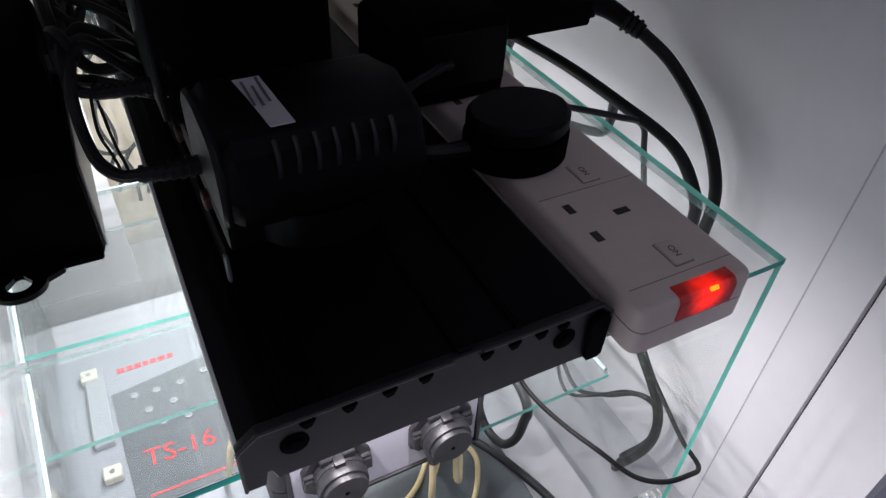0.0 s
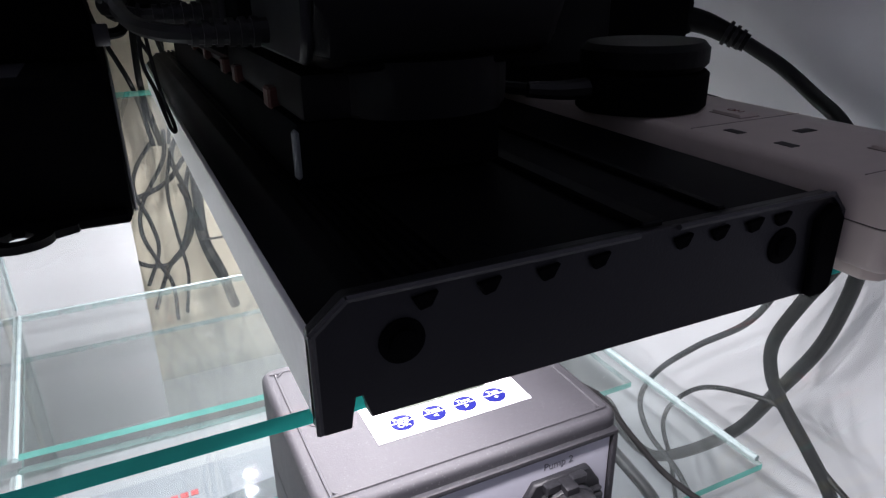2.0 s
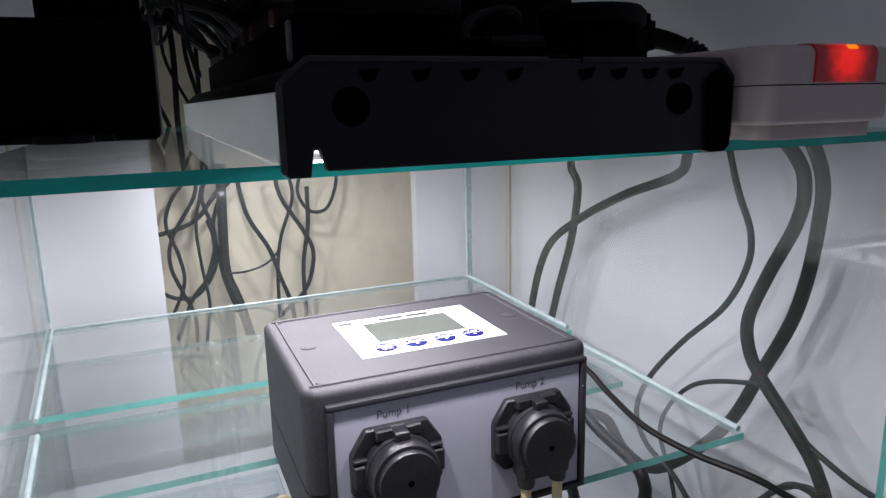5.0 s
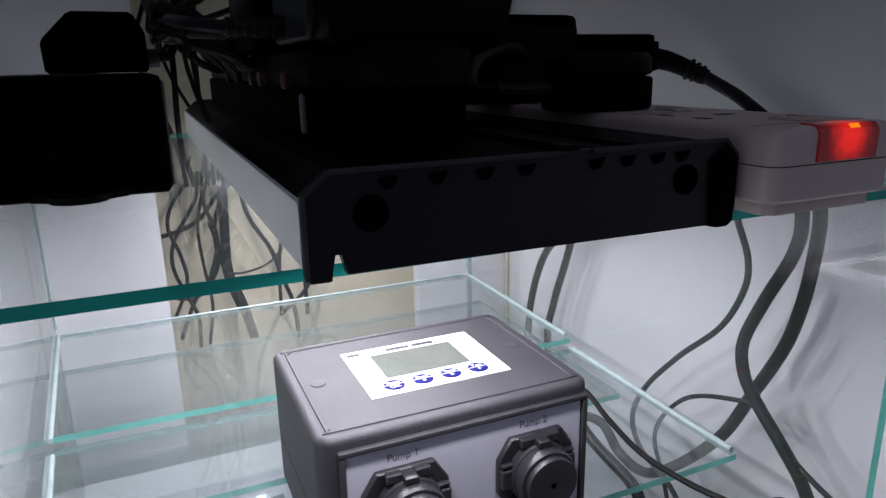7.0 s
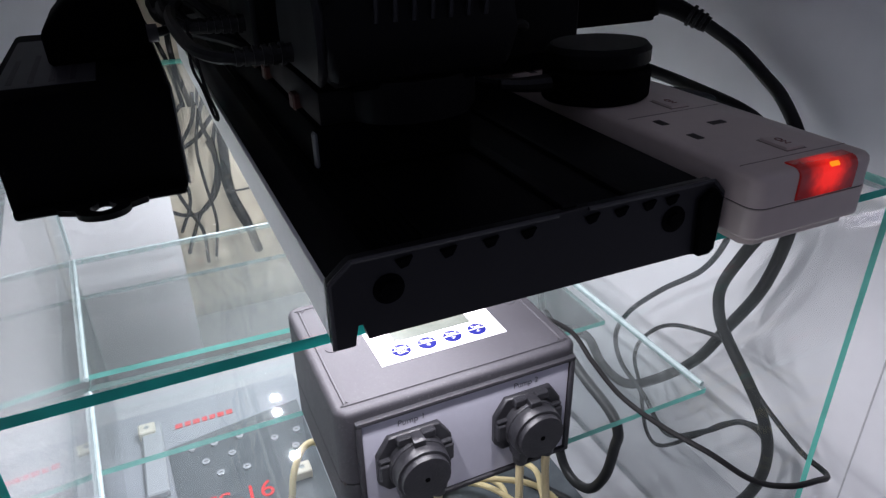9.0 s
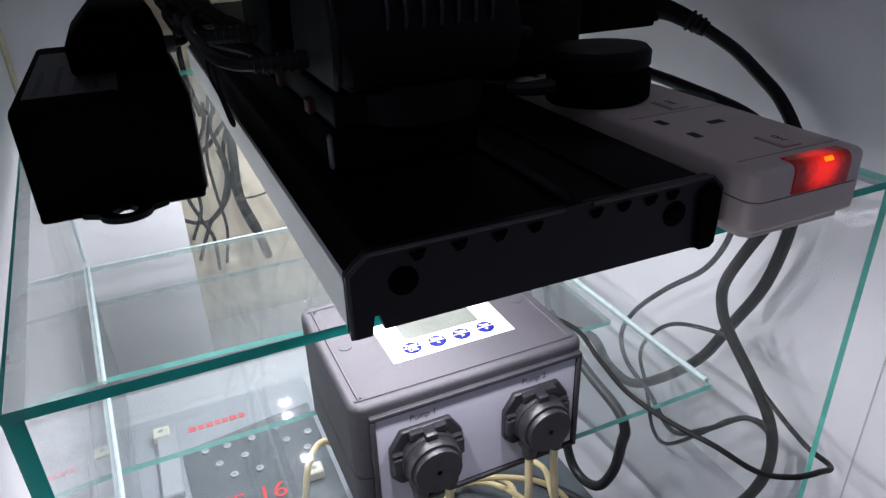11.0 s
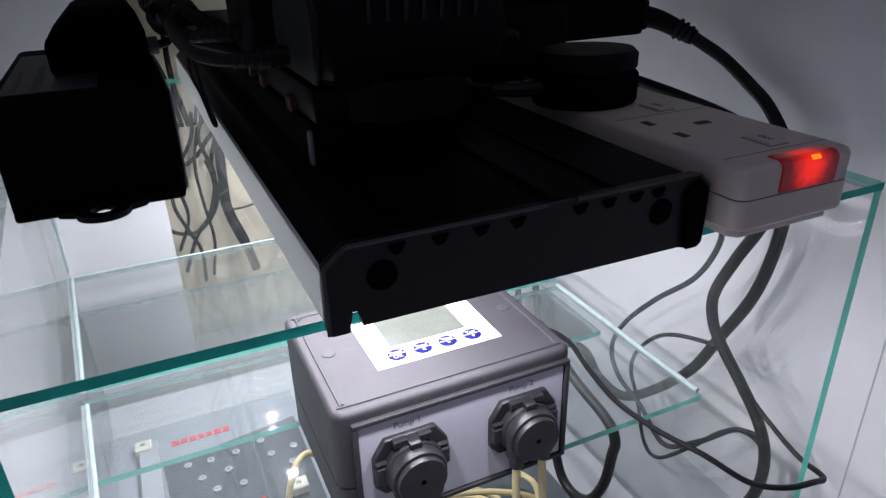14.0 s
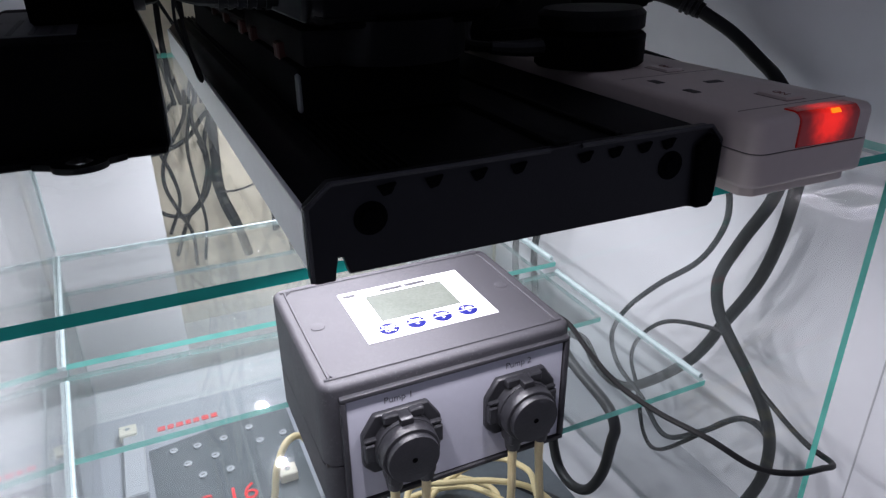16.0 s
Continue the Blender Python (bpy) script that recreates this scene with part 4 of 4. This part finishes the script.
cable("thin_cable", [(0.1430, 0.1900, -0.1500), (0.1700, 0.1750, -0.1480), (0.1840, 0.1500, -0.1500), (0.1830, 0.1200, -0.1570), (0.1840, 0.0900, -0.1640), (0.1920, 0.0600, -0.1680), (0.2030, 0.0300, -0.1690), (0.2170, 0.0080, -0.1770), (0.2330, -0.0040, -0.1780), (0.2530, -0.0070, -0.1800), (0.2690, -0.0030, -0.1860), (0.2780, 0.0200, -0.1930), (0.2900, 0.0500, -0.1960), (0.2990, 0.0800, -0.1920), (0.3010, 0.1070, -0.1730), (0.3030, 0.1410, -0.1800), (0.3030, 0.1770, -0.1970), (0.3030, 0.2020, -0.2260),
             (0.3030, 0.2090, -0.2520), (0.3030, 0.1960, -0.2780), (0.3030, 0.1810, -0.3160), (0.3030, 0.1610, -0.3190), (0.3030, 0.1260, -0.2780), (0.3040, 0.1000, -0.2430), (0.3070, 0.0760, -0.2280), (0.3080, 0.0650, -0.2440), (0.3080, 0.0670, -0.2800), (0.3060, 0.0850, -0.3320)], 0.0018, M_RUBBER, "thin black lead of the dosing pump, looping round the glass", "thin cables")
cable("mains_cable", [(0.3050, 0.3300, 0.0050), (0.3100, 0.3540, -0.0410), (0.3100, 0.3420, -0.0630), (0.3100, 0.3480, -0.1020), (0.3100, 0.3570, -0.1310), (0.3100, 0.3770, -0.1820), (0.3050, 0.3800, -0.2300), (0.3000, 0.3500, -0.3300)], 0.0038, M_CABLEG, "dark grey cable behind the tank's rear corner", "mains cables", 12)
cable("mains_cable", [(0.2980, 0.1900, 0.0000), (0.3050, 0.1970, -0.0260), (0.3050, 0.2080, -0.0410), (0.3050, 0.2690, -0.0630), (0.3050, 0.3350, -0.0940), (0.3050, 0.3860, -0.1300), (0.3050, 0.4140, -0.1910), (0.3000, 0.4100, -0.2500), (0.3000, 0.3900, -0.3300)], 0.0038, M_CABLEG, "dark grey cable behind the tank's rear corner", "mains cables", 12)
cable("mains_cable", [(0.2150, 0.2300, -0.1900), (0.2080, 0.1700, -0.2040), (0.2010, 0.1180, -0.2050), (0.2000, 0.1050, -0.2150), (0.2000, 0.1065, -0.2300), (0.2000, 0.1120, -0.2620), (0.2000, 0.1260, -0.2910), (0.2000, 0.1450, -0.3040), (0.2000, 0.1630, -0.3020), (0.2000, 0.1740, -0.2860), (0.2000, 0.1800, -0.2620), (0.1980, 0.1950, -0.2400), (0.1950, 0.2400, -0.2400), (0.1900, 0.2900, -0.2900), (0.1900, 0.3200, -0.3310)], 0.0040, M_CABLEG, "dark grey cable looped under the glass", "mains cables", 12)
cable("mains_cable", [(0.1750, 0.1900, -0.3310), (0.2000, 0.1500, -0.3310), (0.2200, 0.1000, -0.3310), (0.2350, 0.0400, -0.3310), (0.2500, 0.0050, -0.3310)], 0.0040, M_CABLEG, "dark grey cable coiled under the glass", "mains cables", 12)

# ---- cables hanging in the opening of the back board ----
rng = random.Random(7)
HANGING = [
    (0.0020, [(-0.014, 0.545, -0.044), (-0.019, 0.548, -0.073), (-0.043, 0.551, -0.113), (-0.048, 0.545, -0.141), (-0.038, 0.548, -0.174), (-0.029, 0.551, -0.201), (-0.030, 0.545, -0.237)]),
    (0.0022, [(-0.000, 0.549, -0.045), (-0.011, 0.552, -0.074), (-0.001, 0.555, -0.118), (-0.013, 0.549, -0.159), (-0.030, 0.552, -0.182), (-0.048, 0.555, -0.225)]),
    (0.0020, [(-0.026, 0.553, -0.056), (-0.042, 0.556, -0.078), (-0.048, 0.559, -0.102), (-0.039, 0.553, -0.132), (-0.036, 0.556, -0.164), (-0.051, 0.559, -0.200)]),
    (0.0022, [(-0.062, 0.557, -0.170), (-0.044, 0.560, -0.181), (-0.023, 0.563, -0.180), (-0.003, 0.557, -0.149), (-0.002, 0.560, -0.106), (0.014, 0.563, -0.059)]),
    (0.0024, [(-0.062, 0.561, -0.112), (-0.036, 0.564, -0.107), (-0.015, 0.567, -0.097), (0.001, 0.561, -0.076), (0.026, 0.564, -0.055)]),
    (0.0052, [(0.010, 0.545, -0.040), (0.007, 0.548, -0.105), (0.007, 0.551, -0.155), (0.018, 0.545, -0.193), (0.027, 0.548, -0.235)]),
    (0.0024, [(0.024, 0.549, -0.047), (0.033, 0.552, -0.096), (0.054, 0.555, -0.136), (0.063, 0.549, -0.168), (0.074, 0.552, -0.203), (0.078, 0.555, -0.245)]),
    (0.0024, [(0.064, 0.553, -0.049), (0.071, 0.556, -0.081), (0.094, 0.559, -0.121), (0.102, 0.553, -0.147), (0.092, 0.556, -0.186), (0.061, 0.559, -0.216)]),
    (0.0020, [(0.079, 0.557, -0.051), (0.084, 0.560, -0.082), (0.069, 0.563, -0.126), (0.062, 0.557, -0.163), (0.061, 0.560, -0.217)]),
    (0.0020, [(0.096, 0.561, -0.052), (0.091, 0.564, -0.077), (0.103, 0.567, -0.099), (0.121, 0.561, -0.098), (0.134, 0.564, -0.074), (0.137, 0.567, -0.048)]),
    (0.0012, [(0.004, 0.545, -0.156), (0.027, 0.548, -0.157), (0.050, 0.551, -0.151), (0.065, 0.545, -0.135)]),
    (0.0020, [(-0.008, 0.549, -0.098), (-0.001, 0.552, -0.124), (0.004, 0.555, -0.162), (0.013, 0.549, -0.194), (0.028, 0.552, -0.229)]),
    (0.0018, [(-0.010, 0.553, -0.063), (-0.019, 0.556, -0.104), (-0.017, 0.559, -0.148), (-0.013, 0.553, -0.191), (-0.020, 0.556, -0.236)]),
    (0.0024, [(0.100, 0.557, -0.071), (0.099, 0.560, -0.116), (0.092, 0.563, -0.161), (0.090, 0.557, -0.220)]),
]
for r, pts in HANGING:
    cable("hanging_cable", pts, r, M_RUBBER, "thin black cable hanging in the back opening" if r < 0.004 else "thick black cable hanging in the back opening", "hanging cables", 8, 8)
for k in range(5):
    x0 = -0.040 + 0.011 * k
    pts = [(x0 + rng.uniform(-0.02, 0.02), 0.556 + rng.uniform(-0.01, 0.02), z) for z in (0.30, 0.22, 0.14, 0.07)] + [(x0 * 0.6 + 0.01 * rng.uniform(-1, 1), 0.552, -0.005), (x0 * 0.6, 0.556, -0.06)]
    cable("hanging_cable", pts, rng.choice((0.0018, 0.0022, 0.0030)), M_RUBBER, "thin black cable hanging in the back opening", "hanging cables", 8, 8)

# ---- cable bundle between driver box and socket bar ----
LEADS = [
    (0.0027, [(-0.0240, 0.1058, 0.0735), (-0.0330, 0.1080, 0.0745), (-0.0400, 0.1250, 0.0765), (-0.0425, 0.1700, 0.0800), (-0.0380, 0.2200, 0.0800), (-0.0250, 0.3200, 0.0740), (-0.0150, 0.4400, 0.0800), (0.0000, 0.5450, 0.1200)]),
    (0.0027, [(-0.0320, 0.1787, 0.0750), (-0.0400, 0.1810, 0.0770), (-0.0440, 0.2000, 0.0800), (-0.0400, 0.2600, 0.0820), (-0.0250, 0.4000, 0.0900), (-0.0200, 0.5450, 0.1500)]),
]
for k in range(7):
    y = 0.255 + 0.024 * k
    LEADS.append((rng.choice((0.0018, 0.0022, 0.0028)), [(-0.002, y, 0.056), (-0.016 + rng.uniform(-0.004, 0.004), y - 0.006, 0.066 + rng.uniform(-0.005, 0.010)), (-0.036 + rng.uniform(-0.006, 0.006), y + 0.004, 0.082 + rng.uniform(-0.012, 0.014)),
                  (-0.040 + rng.uniform(-0.006, 0.010), y + 0.045, 0.088 + rng.uniform(-0.02, 0.02)), (-0.025 + rng.uniform(-0.02, 0.03), 0.47, 0.10 + rng.uniform(-0.03, 0.04)), (0.005 + rng.uniform(-0.03, 0.05), 0.548, 0.16 + rng.uniform(-0.05, 0.08))]))
for k in range(9):
    y = 0.198 + 0.0075 * k
    LEADS.append((rng.choice((0.0026, 0.0032, 0.0036)), [(-0.001, y, 0.058), (-0.014, y - 0.003, 0.070 + rng.uniform(-0.006, 0.006)), (-0.032, y + rng.uniform(-0.006, 0.006), 0.080 + rng.uniform(-0.010, 0.008)),
                  (-0.042, y + rng.uniform(-0.004, 0.010), 0.082 + rng.uniform(-0.008, 0.008)), (-0.046, y + 0.030, 0.084 + rng.uniform(-0.01, 0.01)), (-0.044, y + 0.09, 0.088), (-0.030 + rng.uniform(-0.02, 0.02), 0.545, 0.15 + rng.uniform(-0.04, 0.05))]))
for r, pts in LEADS:
    cable("lead", pts, r, M_RUBBER, "black lead in the tangle behind the adapters", "leads", 8, 8)
cable("lead", [(-0.035, 0.175, 0.080), (-0.037, 0.172, 0.060), (-0.034, 0.168, 0.048), (-0.031, 0.166, 0.034), (-0.029, 0.172, 0.033), (-0.032, 0.182, 0.048), (-0.034, 0.190, 0.075)], 0.0008, M_RUBBER, "thin black lead looped down to the glass", "leads", 8, 8)

# ---- lamp board and tray on the tank floor ----
def lamp_board():
    z = -0.3200
    b = thing("lamp_board", "pale board with dark lamp plate, clear lenses and red lettering", "light board")
    part("card", box(-0.1530, 0.0250, 0.1700, 0.4180, FLOOR_Z + 0.0003, z - 0.002, 0.001, 1), M_CARD, b)
    part("lamp_plate", prism([(-0.1010, 0.2200), (-0.1070, 0.3540), (0.0180, 0.3720), (0.0180, 0.2200)], lambda u, v, w: Vector((u, v, z - 0.0022 + w)), 0.0015), M_BOARD, b, "dark lamp plate", False)
    for i in range(5):
        for j in range(3):
            if (i, j) in ((0, 0), (2, 1), (4, 2), (3, 0)):
                continue
            x, y = -0.0860 + i * 0.0215 + (j % 2) * 0.009 + 0.002 * math.sin(5 * i + 3 * j), 0.2980 + j * 0.0215 + i * 0.0015 + 0.0025 * math.sin(7 * j + 2 * i)
            part("lens", cyl((x, y, z - 0.0008), (0, 0, 1), 0.0036, 0.0022, 14, bev=0.0006), M_LENS, b)
            part("slot", box(x - 0.0014, x + 0.0014, y - 0.0004, y + 0.0004, z + 0.0012, z + 0.0016), M_SLOT, b, "", False)
    part("holder", box(-0.1270, -0.1090, 0.2950, 0.3880, z - 0.002, z + 0.006, 0.0012, 1), M_LENS, b, "frosted clear holder bar")
    for x, y in ((-0.1220, 0.3810), (-0.1150, 0.2610), (-0.0010, 0.2690)):
        c = part("clip", box(x - 0.0075, x + 0.0075, y - 0.0070, y + 0.0070, z, z + 0.0090, 0.001, 1), M_CLIP, b, "yellowed white plastic clip")
        part("screw", cyl((x, y, z + 0.0088), (0, 0, 1), 0.0024, 0.0006, 10), M_SILVER, c)
    letters("TS-16", 0.0265, Matrix.Translation((-0.0580, 0.2660, z + 0.0002)) @ pose(0, 0, 0, 0, 0, -1), "red_print", M_INKR, b, 0.0002)
    for a, w in ((-0.0980, 0.0070), (-0.0890, 0.0055), (-0.0815, 0.0065), (-0.0730, 0.0050), (-0.0660, 0.0055), (-0.0585, 0.0065), (-0.0500, 0.0060)):
        part("red_bar", box(a, a + w, 0.3800, 0.3862, z - 0.0021, z - 0.0012), M_INKR, b, "", False)
    part("red_bar", box(-0.0900, 0.0050, 0.2280, 0.2300, z - 0.0008, z - 0.0003), M_INKR, b, "", False)
    return b


lamp_board()
finish(box(0.0300, 0.2130, 0.0100, 0.3000, FLOOR_Z + 0.0005, FLOOR_Z + 0.0040, 0.0008, 1), "slate_mat", M_DARK, None, "dark grey mat on the cabinet base under the pump", True, "", "mat")
mb = thing("metal_bracket", "small ribbed silver metal bracket on the cabinet base", "bracket")
part("body", box(0.2900, 0.3250, 0.0250, 0.0480, FLOOR_Z + 0.0003, FLOOR_Z + 0.0060, 0.0015, 2), M_SILVER, mb)
for k in range(5):
    part("rib", cyl((0.2940 + k * 0.0064, 0.0280, FLOOR_Z + 0.0062), (0, 1, 0), 0.0018, 0.0170, 10, bev=0.0004), M_SILVER, mb)
